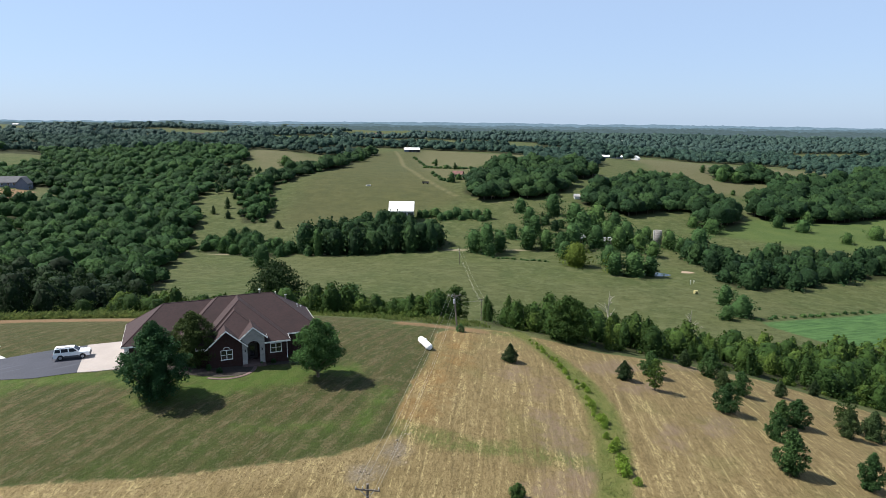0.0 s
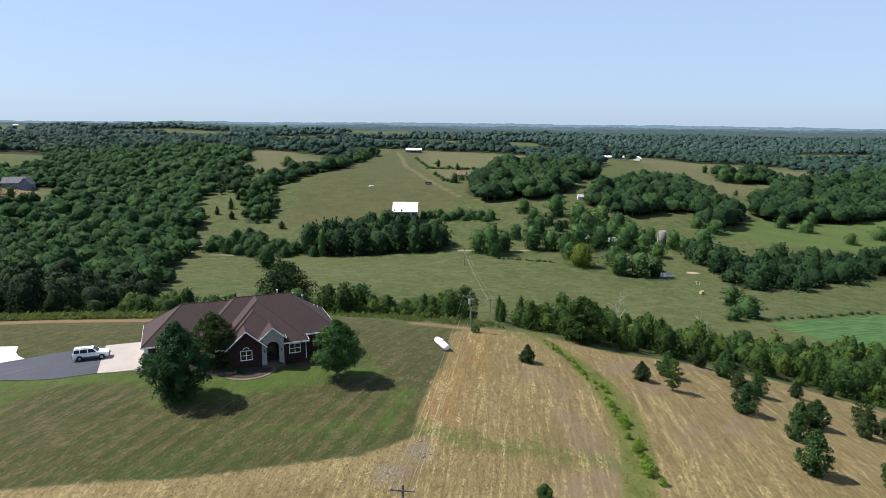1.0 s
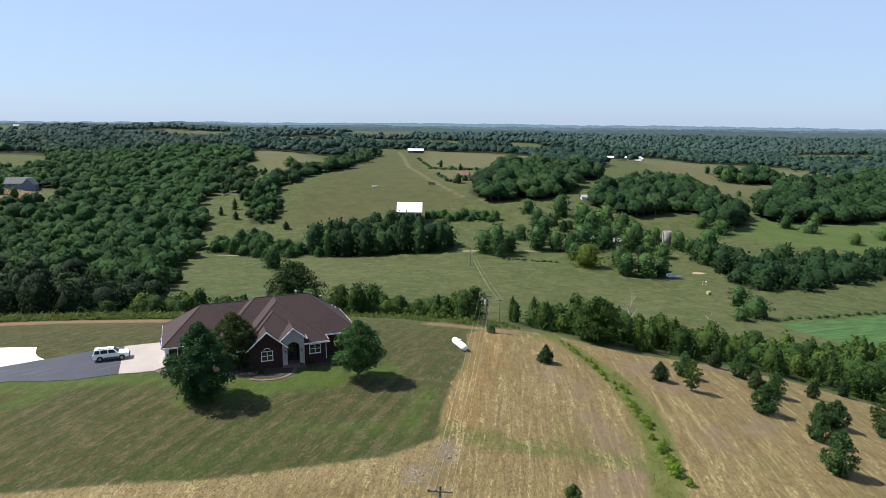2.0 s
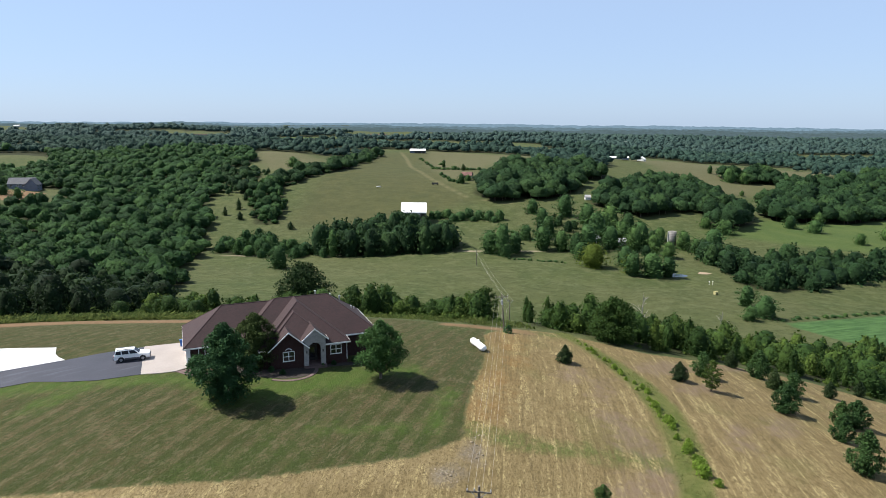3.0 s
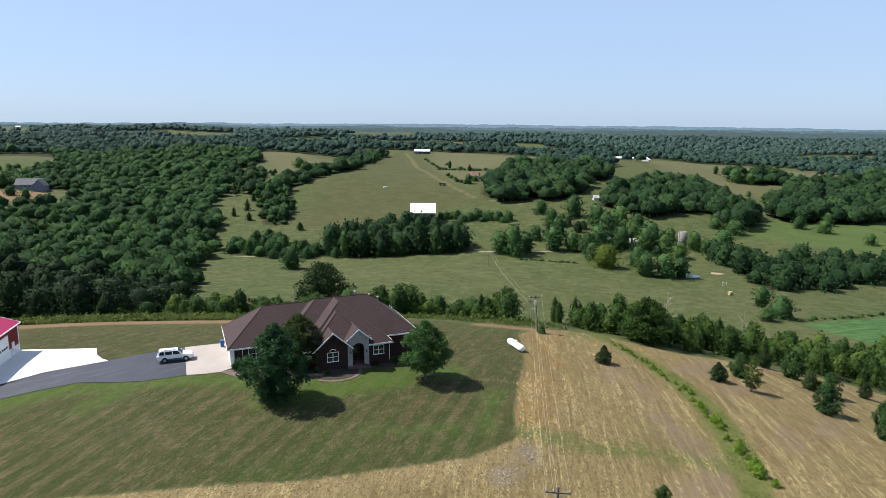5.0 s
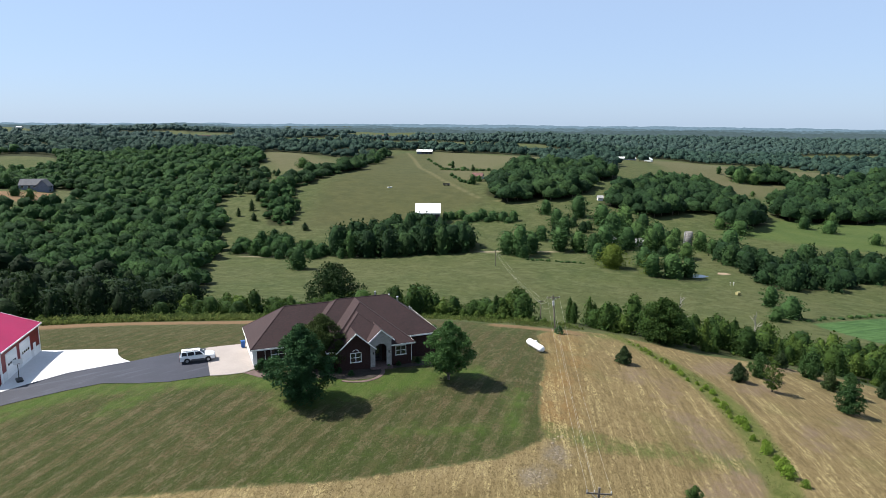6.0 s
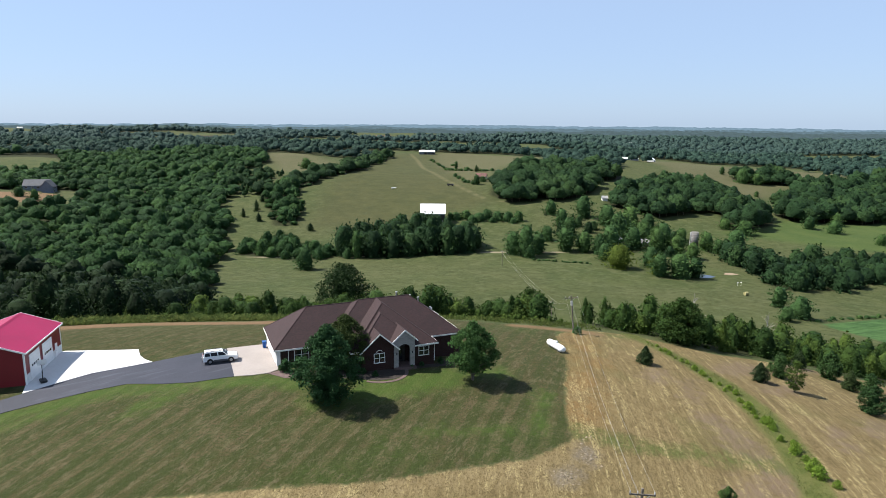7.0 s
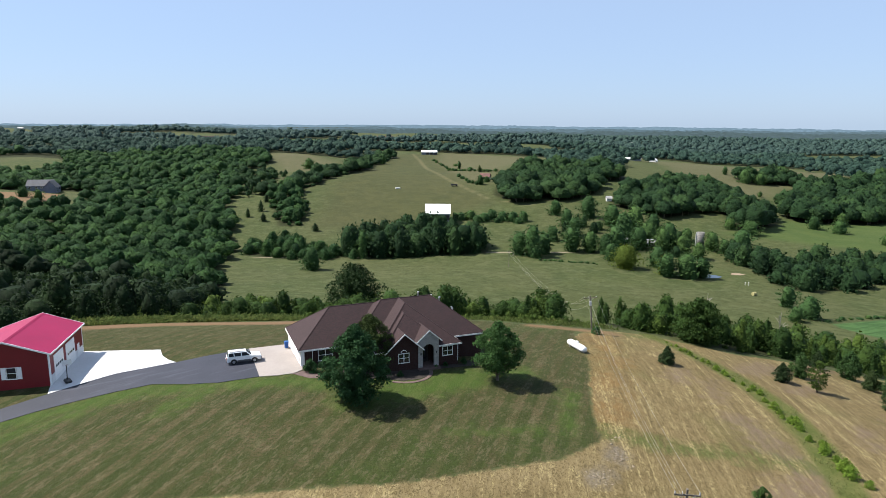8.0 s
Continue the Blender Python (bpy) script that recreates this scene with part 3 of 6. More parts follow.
def dome_tree(seed, h, w, seg, rings, cards, size, bumps=11, pointed=0.0):
    """A broad crown in one lumpy skin of leafy heads, with loose leaf clumps standing out of it."""
    rng = np.random.default_rng(seed)
    k = np.arange(bumps)
    th, ph = np.arccos(1 - 1.35 * (k + 0.5) / bumps), k * 2.4 + rng.random(bumps) * 0.9
    heads = np.stack([np.sin(th) * np.cos(ph), np.sin(th) * np.sin(ph), np.cos(th)], 1)
    swell, reach = 0.14 + 0.30 * rng.random(bumps), 0.28 + 0.18 * rng.random(bumps)
    zc = h * 0.5

    def skin(d):
        ang = np.arccos(np.clip(d @ heads.T, -1, 1))
        r = 0.76 + np.max(swell * np.exp(-(ang / reach) ** 2), 1)
        side = r * (1 - pointed * np.clip(d[:, 2], 0, 1))
        return np.stack([d[:, 0] * side * w / 2, d[:, 1] * side * w / 2, zc + d[:, 2] * r * h * 0.46], 1)

    t = np.linspace(0.16, 2.0, rings)[:, None] + (rng.random((rings, seg)) - 0.5) * 0.16
    p = (np.arange(seg) + (rng.random((rings, seg)) - 0.5) * 0.6) * math.tau / seg
    v = skin(np.stack([np.sin(t) * np.cos(p), np.sin(t) * np.sin(p), np.cos(t)], -1).reshape(-1, 3))
    v = (v - (0, 0, zc)) * (1 + 0.10 * rng.normal(size=(len(v), 1))) + (0, 0, zc)
    f = [(j * seg + i, (j + 1) * seg + i, (j + 1) * seg + (i + 1) % seg, j * seg + (i + 1) % seg) for j in range(rings - 1) for i in range(seg)]
    f += [(i, i + 1, seg - 2 - i, seg - 1 - i) for i in range(seg // 2 - 1)]
    d = rng.normal(size=(cards, 3))
    d[:, 2] = np.abs(d[:, 2]) * 0.9 - 0.25
    d /= np.linalg.norm(d, axis=1)[:, None]
    c = skin(d) + d * size * (0.65 * rng.random((cards, 1)) - 0.1)
    nrm = d + 0.65 * rng.normal(size=(cards, 3)) + (0, 0, 0.2)
    nrm /= np.linalg.norm(nrm, axis=1)[:, None]
    a = np.cross(nrm, rng.normal(size=(cards, 3)))
    a /= np.linalg.norm(a, axis=1)[:, None]
    b, s = np.cross(nrm, a), size * (0.6 + 0.8 * rng.random((cards, 1)))
    q = np.stack([c - a * s * 0.55, c - b * s * 0.45 - nrm * s * 0.3, c + a * s * 0.55, c + b * s * 0.45 - nrm * s * 0.2], 1).reshape(-1, 3)
    r0 = 0.02 * h
    return tube([(0, 0, -0.5), (0, 0, zc * 0.6), (0, 0, zc)], [r0 * 1.3, r0, r0 * 0.6], 5), joined([(v, np.array(f)), (q, np.arange(4 * cards).reshape(-1, 4))])


def mesh_of(name, shape, material, tone=None):
    me = bpy.data.meshes.new(name)
    v, f = shape
    fill_mesh(me, v, f, None, np.full(len(v), tone) if tone is not None else None)
    me.materials.append(material)
    return me


def tree_thing(name, shape, leaf, label, group="", at=(0, 0), turn=0, scale=1.0, tone=0.3):
    """One tree: an empty at its foot, its trunk with limbs and its crown."""
    wood, crown = shape
    root = tagged(new(name), label, name.replace("_", " "), group)
    for n, s, m in (("trunk", wood, BARK), ("crown", crown, leaf)):
        ob = new(n, mesh_of(n, s, m, tone))
        ob.parent = root
    root.matrix_basis = pose(at[0], at[1], gz(*at) - 0.05, 0, 0, turn) @ Matrix.Scale(scale, 4)
    root.scale = (scale,) * 3
    return root


def stand(at, turn=0.0, sink=0.05):
    return pose(at[0], at[1], gz(*at) - sink, 0, 0, turn)


def copy_tree(root, at, turn, scale, label=""):
    ob = copy_thing(root, stand(at, turn))
    ob.matrix_basis = stand(at, turn) @ Matrix.Scale(scale, 4)
    if label:
        ob["label"] = label
    return ob


# shapes for the woods, at three grains
BANK = {}
for grain, (n, leaf, core) in {"edge": (720, 0.56, 0.45), "near": (320, 0.88, 0.52)}.items():
    BANK[grain] = [tree_shape(40 + k, kind, h, w, n, leaf, 1, 0.0, 0.8, core) for k, (kind, h, w) in enumerate((("round", 9, 12), ("egg", 10, 11), ("wide", 8.5, 14), ("round", 7.5, 11), ("wide", 9.5, 14), ("egg", 9, 10.5)))]
    BANK[grain] += [tree_shape(60 + k, "cone", 8.5, 5.2, int(n * 0.76), leaf * 0.73, 0, 0.0, 0.8, core) for k in range(3)]
    BANK[grain] += [tree_shape(70 + k, "shrub", 4.5, 6, int(n * 0.56), leaf * 0.8, 0, 0.0, 0.8, core) for k in range(3)]
for grain, (seg, rings, cards, leaf) in {"mid": (10, 6, 100, 1.0), "far": (8, 4, 26, 1.4), "dim": (8, 4, 6, 2.0)}.items():
    BANK[grain] = [dome_tree(40 + k, h, w, seg, rings, cards, leaf, 12 if grain == "mid" else 7) for k, (h, w) in enumerate(((11, 10), (12, 8.5), (10.5, 11.5), (9.5, 9), (12, 11), (11.5, 8)))]
    BANK[grain] += [dome_tree(60 + k, 9, 4.8, seg, rings, cards, leaf * 0.7, 7, 0.75) for k in range(3)]
    BANK[grain] += [dome_tree(70 + k, 5, 6, seg, rings, cards, leaf * 0.8, 7) for k in range(3)]


def wood_stuff(name, places, grain, rng, label, low=0.75, high=1.25, kinds=(0, 1, 2, 3, 4, 5), leaf=None, spread=1.0):
    """Many trees joined into one object."""
    vs, fs, ms, ts, k = [], [], [], [], 0
    for x, y in places:
        wood, crown = BANK[grain][kinds[rng.integers(len(kinds))]]
        s = low + (high - low) * rng.random()
        a = rng.random() * 6.283
        R = np.array([[math.cos(a), -math.sin(a), 0], [math.sin(a), math.cos(a), 0], [0, 0, 1]]) * s
        R[2] *= 0.78 + 0.42 * rng.random()
        R[:2] *= spread if grain in ("edge", "near") else 1.18
        tone = rng.random()
        for (v, f), m in ((wood, 1), (crown, 0)):
            if m == 1 and grain in ("far", "dim"):
                continue
            vs.append(v @ R.T + (x, y, gz(x, y) - 0.1 - (1.3 * s if grain != "edge" else 0.4 * s)))
            fs.append(f + k)
            ms.append(np.full(len(f), m))
            ts.append(np.full(len(v), tone))
            k += len(v)
    if not vs:
        return None
    me = bpy.data.meshes.new(name)
    fill_mesh(me, np.concatenate(vs), np.concatenate(fs), np.concatenate(ms), np.concatenate(ts))
    me.materials.append(leaf or LEAF)
    me.materials.append(BARK)
    return tagged(new(name, me), label, "woods", kind="stuff")


def scatter(rng, poly, step, cut=(), keep=1.0, edge=0.0):
    """A jittered grid of places inside an outline and outside the cuts."""
    xs, ys = [p[0] for p in poly], [p[1] for p in poly]
    X, Y = np.meshgrid(np.arange(min(xs), max(xs), step), np.arange(min(ys), max(ys), step))
    x = X.ravel() + (rng.random(X.size) - 0.5) * step * 0.9
    y = Y.ravel() + (rng.random(X.size) - 0.5) * step * 0.9
    ok = (depth_in(poly, x, y) > edge) & (rng.random(x.size) < keep)
    for c in cut:
        ok &= depth_in(c, x, y) < -2
    return list(zip(x[ok].tolist(), y[ok].tolist()))

# ---- the woods ----
rng = np.random.default_rng(5)
BROAD = (0, 1, 2, 3, 4, 5)
MIXED = (0, 1, 3, 5, 6, 7, 9, 10, 11)


def wood(name, spots, label, low, high, kinds=BROAD, edge=170, near=235, mid=470, leaf=None):
    """Trees of one wood, finer where it stands nearer."""
    for lo, hi, grain in ((0, edge, "edge"), (edge, near, "near"), (near, mid, "mid"), (mid, 9999, "far")):
        lot = [p for p in spots if lo <= p[1] < hi]
        if lot:
            wood_stuff(name, lot, grain, rng, label, low, high, kinds, leaf or (LEAF_FAR_HAZED if grain == "far" else LEAF))


spots = scatter(rng, WOODS["left"], 7.3, OPEN)
# the wood is only deep where it can be seen into
spots = [(x, y) for x, y in spots if abs(x + 13) < 0.82 * y + 25]
front = [p for p in spots if p[1] < 235 and depth_in(WOODS["left"], np.array([p[0]]), np.array([p[1]]))[0] < 16]
rest = [p for p in spots if p not in set(front)]
wood("woods", front, "dense dark green oak wood at the lawn's edge", 0.7, 1.3, BROAD, 190, 235, 470, LEAF_OAK_SHADE)
oaks = [p for p in rest if p[1] < 245 - 0.3 * (p[0] + 100)]
wood("woods", oaks, "dense dark green oak wood on the valley side", 0.55, 1.25, BROAD, 0, 260, 430, LEAF_OAK_SHADE)
oaks = set(oaks)
wood("woods", [p for p in rest if p not in oaks], "dense green deciduous wood on the valley side", 0.45, 1.15, BROAD, 0, 205, 430, LEAF_VALLEY)
wood("woods", scatter(rng, WOODS["behind"], 4.4), "belt of bushy young trees behind the house", 0.40, 0.84, (0, 2, 3, 5, 6, 9, 10, 11), 162)
wood("woods", scatter(rng, WOODS["right"], 4.7), "belt of mixed trees and cedars along the hayfield", 0.45, 0.88, (0, 1, 2, 3, 5, 6, 7, 8, 9), 150)
wood_stuff("woods", scatter(rng, WOODS["road"], 7.6), "near", rng, "tall trees along the valley lane", 1.8, 2.3, BROAD, LEAF_DEEP, 0.8)
wood("woods", scatter(rng, WOODS["lane"], 7.2), "leafy copse beside the valley lane", 0.7, 1.15, BROAD, 0, 420, 9999, LEAF_VALLEY)
wood("woods", scatter(rng, WOODS["brow"], 7.5), "strip of trees along the pasture hill", 0.7, 1.2, (0, 1, 2, 3, 4, 5, 6, 9), 0, 0, 700, LEAF_DEEP)
wood("woods", scatter(rng, WOODS["thicket"], 6.5), "mixed thicket of young trees and cedars", 0.6, 1.1, (0, 1, 3, 5, 6, 7, 9, 10), 0, 0, 9999, LEAF_VALLEY)
wood("woods", scatter(rng, [(-188, 527), (-167, 510), (-160, 552), (-156, 576), (-168, 613), (-190, 644), (-211, 679), (-224, 649)], 9.0, (), 0.8), "loose dark cedars on a grassy slope", 0.7, 1.15, (0, 3, 6, 7, 8), 0, 0, 9999, LEAF_DEEP)
wood("woods", scatter(rng, WOODS["knot"], 8.5), "clump of trees in a dry field", 0.9, 1.4, BROAD, 0, 0, 9999, LEAF_DEEP)
wood("woods", scatter(rng, WOODS["home"], 8.5, OPEN), "trees round a distant farmhouse", 0.85, 1.45, BROAD, 0, 0, 9999, LEAF_DEEP)
wood("woods", scatter(rng, WOODS["mid"], 8.2), "wood on the slope above the creek", 0.85, 1.35, BROAD, 0, 0, 9999, LEAF_DEEP)
wood("woods", scatter(rng, WOODS["east"], 8.8), "wood at the edge of the green pasture", 0.95, 1.5, BROAD, 0, 0, 9999, LEAF_DEEP)
wood("woods", scatter(rng, WOODS["creek"], 8.5), "tall trees along the creek", 0.95, 1.5, BROAD, 0, 999, 470, LEAF_DEEP)
wood("woods", scatter(rng, WOODS["north"], 9.0), "trees beside a distant farm", 0.8, 1.2)
wood("woods", scatter(rng, [(58, 372), (80, 352), (104, 350), (128, 362), (124, 420), (104, 446), (70, 462), (50, 440), (48, 400)], 9.5, (), 0.5), "loose trees round a creekside farmyard", 0.6, 1.1, MIXED, 0, 999, 9999, LEAF_DEEP)
wood_stuff("woods", [(-101, 146), (-98, 149), (-95.5, 147), (-92.5, 150.5), (-90, 148), (-87.5, 151.5), (-85, 148.5), (-82, 151), (-79.5, 147.5), (-76, 149), (-72.5, 146.5), (-69, 147), (-65.5, 144.5), (-62, 144)], "edge", np.random.default_rng(44), "young bushy trees along the lawn's far edge", 0.42, 0.66, (9, 10, 11, 2), LEAF)
# bright scrub at the feet of the belts
for line, n, seed in (([(-86, 152), (-60, 140), (-26, 139), (-9, 133), (2, 131)], 70, 1), ([(12, 129), (30, 120), (48, 124), (66, 128), (84, 124), (98, 121)], 60, 2), ([(-103, 116), (-97, 136), (-90, 150)], 16, 3)):
    r_ = np.random.default_rng(seed)
    t_ = np.sort(r_.random(n)) * (len(line) - 1)
    lot = [(float(np.interp(a, range(len(line)), [p[0] for p in line]) + r_.normal() * 1.2), float(np.interp(a, range(len(line)), [p[1] for p in line]) + 1.5 + abs(r_.normal()) * 2.0)) for a in t_]
    wood_stuff("scrub", lot, "near", r_, "bright green scrub at the foot of the trees", 0.18, 0.46, (9, 10, 11), LEAF_SCRUB)


def far_places(y0, y1, step, rng, x0=-9999, x1=9999):
    out, y = [], y0
    while y < y1:
        st = step * (0.6 + 0.4 * y / y0)
        n = int(1.9 * 0.82 * y / st)
        x = (np.arange(n) - n / 2) * st - 13 + (rng.random(n) - 0.5) * st
        yy = y + (rng.random(n) - 0.5) * st
        ok = (far_woods(x, yy) > 0) & (depth_any(DRY + FIELDS, x, yy) < -3) & (depth_in(HILLTOP, x, yy) < -3) & (x > x0) & (x < x1)
        for p in list(WOODS.values()) + OPEN:
            ok &= depth_in(p, x, yy) < 0
        out += list(zip(x[ok].tolist(), yy[ok].tolist()))
        y += st
    return out


wood_stuff("far_woods", far_places(760, 1320, 11, rng), "far", rng, "distant green woods between farm fields", 0.7, 1.25, BROAD, LEAF_FAR_HAZED)
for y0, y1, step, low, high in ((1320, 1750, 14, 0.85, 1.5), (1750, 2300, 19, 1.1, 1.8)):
    wood_stuff("far_woods", far_places(y0, y1, step, rng), "dim", rng, "distant woods and hedges between fields", low, high, BROAD, LEAF_FARTHEST_HAZED)

# ---- building helpers and materials of built things ----
def part(name, bm, material, parent, label="", smooth=False):
    """Link a bmesh as one mesh object under a thing or a part."""
    bmesh.ops.recalc_face_normals(bm, faces=bm.faces)
    me = bpy.data.meshes.new(name)
    bm.to_mesh(me)
    bm.free()
    if smooth:
        me.polygons.foreach_set("use_smooth", np.ones(len(me.polygons), bool))
    me.materials.append(material)
    ob = new(name, me)
    if parent is not None:
        ob.parent = parent
    if label:
        ob["label"] = label
    return ob


def thing(name, label, category, at=None, group=""):
    root = tagged(new(name), label, category, group)
    if at is not None:
        root.matrix_basis = at
    return root


def box(x0, x1, y0, y1, z0, z1, bevel=0.0, bm=None):
    own = bmesh.new() if bm is None else bm
    vs = [own.verts.new((x, y, z)) for z in (z0, z1) for x, y in ((x0, y0), (x1, y0), (x1, y1), (x0, y1))]
    fs = [own.faces.new([vs[i] for i in q]) for q in ((3, 2, 1, 0), (4, 5, 6, 7), (0, 1, 5, 4), (1, 2, 6, 5), (2, 3, 7, 6), (3, 0, 4, 7))]
    if bevel:
        es = list({e for f in fs for e in f.edges})
        bmesh.ops.bevel(own, geom=es, offset=bevel, segments=2, affect="EDGES")
    return own


def rod(p0, p1, r0, r1=None, sides=12, bm=None):
    """A round bar between two points."""
    own = bmesh.new() if bm is None else bm
    r1 = r0 if r1 is None else r1
    q = (Vector(p1) - Vector(p0)).to_track_quat("Z", "Y")
    a = [[own.verts.new(Vector(p) + q @ Vector((r * math.cos(k * math.tau / sides), r * math.sin(k * math.tau / sides), 0))) for k in range(sides)] for p, r in ((p0, r0), (p1, r1))]
    for k in range(sides):
        j = (k + 1) % sides
        own.faces.new((a[0][k], a[0][j], a[1][j], a[1][k]))
    own.faces.new(a[0][::-1])
    own.faces.new(a[1])
    return own


def slab_between(outline, axis, a, b, bm=None):
    """An outline of (h, v) pairs, drawn out from a to b along axis 'x', 'y' or 'z'."""
    own = bmesh.new() if bm is None else bm
    put = {"x": lambda h, v, d: (d, h, v), "y": lambda h, v, d: (h, d, v), "z": lambda h, v, d: (h, v, d)}[axis]
    lo = [own.verts.new(put(h, v, a)) for h, v in outline]
    hi = [own.verts.new(put(h, v, b)) for h, v in outline]
    n = len(outline)
    for k in range(n):
        own.faces.new((lo[k], lo[(k + 1) % n], hi[(k + 1) % n], hi[k]))
    own.faces.new(lo[::-1])
    own.faces.new(hi)
    return own


def revolve(profile, sides=20, bm=None):
    """A turned body from (radius, z) pairs."""
    own = bmesh.new() if bm is None else bm
    rings = [[own.verts.new((r * math.cos(k * math.tau / sides), r * math.sin(k * math.tau / sides), z)) for k in range(sides)] for r, z in profile]
    for a, b in zip(rings, rings[1:]):
        for k in range(sides):
            j = (k + 1) % sides
            own.faces.new((a[k], a[j], b[j], b[k]))
    own.faces.new(rings[0][::-1])
    own.faces.new(rings[-1])
    return own


def draped(name, outline, lift, deep, material, label, category, step=1.2):
    """A paved slab that follows the ground."""
    bm = bmesh.new()
    bm.faces.new([bm.verts.new((x, y, 0)) for x, y in outline])
    xs, ys = [p[0] for p in outline], [p[1] for p in outline]
    for axis, lo, hi in ((0, min(xs), max(xs)), (1, min(ys), max(ys))):
        c = lo + step
        while c < hi:
            co = Vector((c, 0, 0)) if axis == 0 else Vector((0, c, 0))
            bmesh.ops.bisect_plane(bm, geom=bm.verts[:] + bm.edges[:] + bm.faces[:], plane_co=co, plane_no=Vector((1, 0, 0)) if axis == 0 else Vector((0, 1, 0)))
            c += step
    top = bmesh.ops.extrude_face_region(bm, geom=bm.faces[:])
    up = {v for v in top["geom"] if isinstance(v, bmesh.types.BMVert)}
    for v in bm.verts:
        v.co.z = gz(v.co.x, v.co.y) + (lift if v in up else -deep)
    ob = part(name, bm, material, None)
    return tagged(ob, label, category, kind="structure")


def brick_material(name, a, b, mortar, scale=1.0):
    m, t = shader(name)
    g = Net(t)
    tc = g.n("ShaderNodeTexCoord")
    sep = g.n("ShaderNodeSeparateXYZ")
    g.put(sep.inputs[0], tc.outputs["Object"])
    com = g.n("ShaderNodeCombineXYZ")
    g.put(com.inputs[0], g.math("ADD", sep.outputs[0], sep.outputs[1]))
    g.put(com.inputs[1], sep.outputs[2])
    br = g.n("ShaderNodeTexBrick")
    g.put(br.inputs["Vector"], com.outputs[0])
    g.put(br.inputs["Color1"], a)
    g.put(br.inputs["Color2"], b)
    g.put(br.inputs["Mortar"], mortar)
    br.inputs["Scale"].default_value = scale
    br.inputs["Brick Width"].default_value = 0.22
    br.inputs["Row Height"].default_value = 0.075
    br.inputs["Mortar Size"].default_value = 0.008
    stain = g.noise(g.place(), 0.9, 4)
    c = g.mix(g.math("MULTIPLY", g.span(stain, 0.4, 0.7), 0.35), br.outputs["Color"], tuple(v * 0.6 for v in a))
    g.finish(c, 0.9, g.bump(br.outputs["Fac"], -0.5, 0.01), spec=0.2)
    return m


def shingle_material(name, a, b):
    m, t = shader(name)
    g = Net(t)
    p = g.place()
    tc = g.n("ShaderNodeTexCoord")
    sep = g.n("ShaderNodeSeparateXYZ")
    g.put(sep.inputs[0], tc.outputs["Object"])
    course = g.math("FRACT", g.math("MULTIPLY", sep.outputs[2], 11.0))
    patch = g.noise(g.place(0, (3.2, 3.2, 9)), 1.0, 2)
    blotch, streak = g.noise(p, 0.35, 4), g.noise(g.place(0, (2.5, 2.5, 0.3)), 1.0, 3)
    c = g.mix(g.span(patch, 0.35, 0.65), a, b)
    c = g.mix(g.math("MULTIPLY", g.span(blotch, 0.42, 0.65), 0.35), c, tuple(v * 0.72 for v in a))
    c = g.mix(g.math("MULTIPLY", g.span(streak, 0.5, 0.7), 0.2), c, tuple(v * 1.25 for v in b))
    c = g.mix(g.math("MULTIPLY", g.span(course, 0.82, 0.98), 0.35), c, tuple(v * 0.5 for v in a))
    g.finish(c, 0.85, g.bump(g.math("ADD", course, patch), 0.5, 0.02), spec=0.35)
    return m


BRICK = brick_material("dark red brick", (0.037, 0.014, 0.012), (0.025, 0.011, 0.010), (0.043, 0.034, 0.031))
STONE = brick_material("pale stone", (0.306, 0.292, 0.280), (0.226, 0.219, 0.212), (0.332, 0.320, 0.306), 0.45)
SHINGLE = shingle_material("brown shingles", (0.020, 0.010, 0.011), (0.029, 0.013, 0.014))
SHINGLE_GREY = shingle_material("grey shingles", (0.066, 0.070, 0.080), (0.093, 0.097, 0.107))
WHITE = plain("white paint", (0.70, 0.70, 0.69), 0.5, 0.06, 1.2, 0.03)
CREAM = plain("white siding", (0.62, 0.62, 0.61), 0.6, 0.08, 1.0, 0.05)
GREYWALL = plain("grey siding", (0.113, 0.133, 0.173), 0.7, 0.12, 1.0, 0.05)
DARK = plain("dark door", (0.020, 0.017, 0.017), 0.4, 0.2, 1.0, 0.05)
RED = plain("red steel siding", (0.156, 0.009, 0.013), 0.45, 0.10, 0.7, 0.03)
REDROOF = plain("red steel roof", (0.215, 0.007, 0.048), 0.5, 0.08, 0.5, 0.02, spec=0.25)
STEEL = plain("galvanised steel", (0.332, 0.346, 0.359), 0.35, 0.15, 2, 0.04, metal=0.8)
TIN = plain("white tin roof", (0.74, 0.74, 0.73), 0.35, 0.06, 0.3, 0.03)
OLDTIN = plain("weathered tin", (0.280, 0.280, 0.280), 0.5, 0.25, 0.6, 0.05)
RUST = plain("rusty red roof", (0.107, 0.047, 0.040), 0.8, 0.3, 0.8, 0.1)
CONCRETE = plain("pale new concrete", (0.46, 0.46, 0.465), 0.85, 0.06, 0.5, 0.12)
CONCRETE_WARM = plain("warm concrete", (0.240, 0.212, 0.196), 0.85, 0.08, 0.6, 0.12)
OLDCONC = plain("weathered concrete", (0.146, 0.140, 0.133), 0.9, 0.22, 0.8, 0.2)
PAVER = plain("pinkish pavers", (0.090, 0.060, 0.055), 0.9, 0.2, 4, 0.3)
MULCH = plain("dark mulch", (0.022, 0.017, 0.014), 0.95, 0.35, 5, 0.8)
RUBBER = plain("black rubber", (0.013, 0.013, 0.013), 0.75, 0.2, 4, 0.1)
CARPAINT = plain("white car paint", (0.68, 0.69, 0.69), 0.22, 0.03, 0.6, 0.01, spec=0.6)
CLADDING = plain("grey cladding", (0.055, 0.056, 0.06), 0.5, 0.1, 2, 0.05)
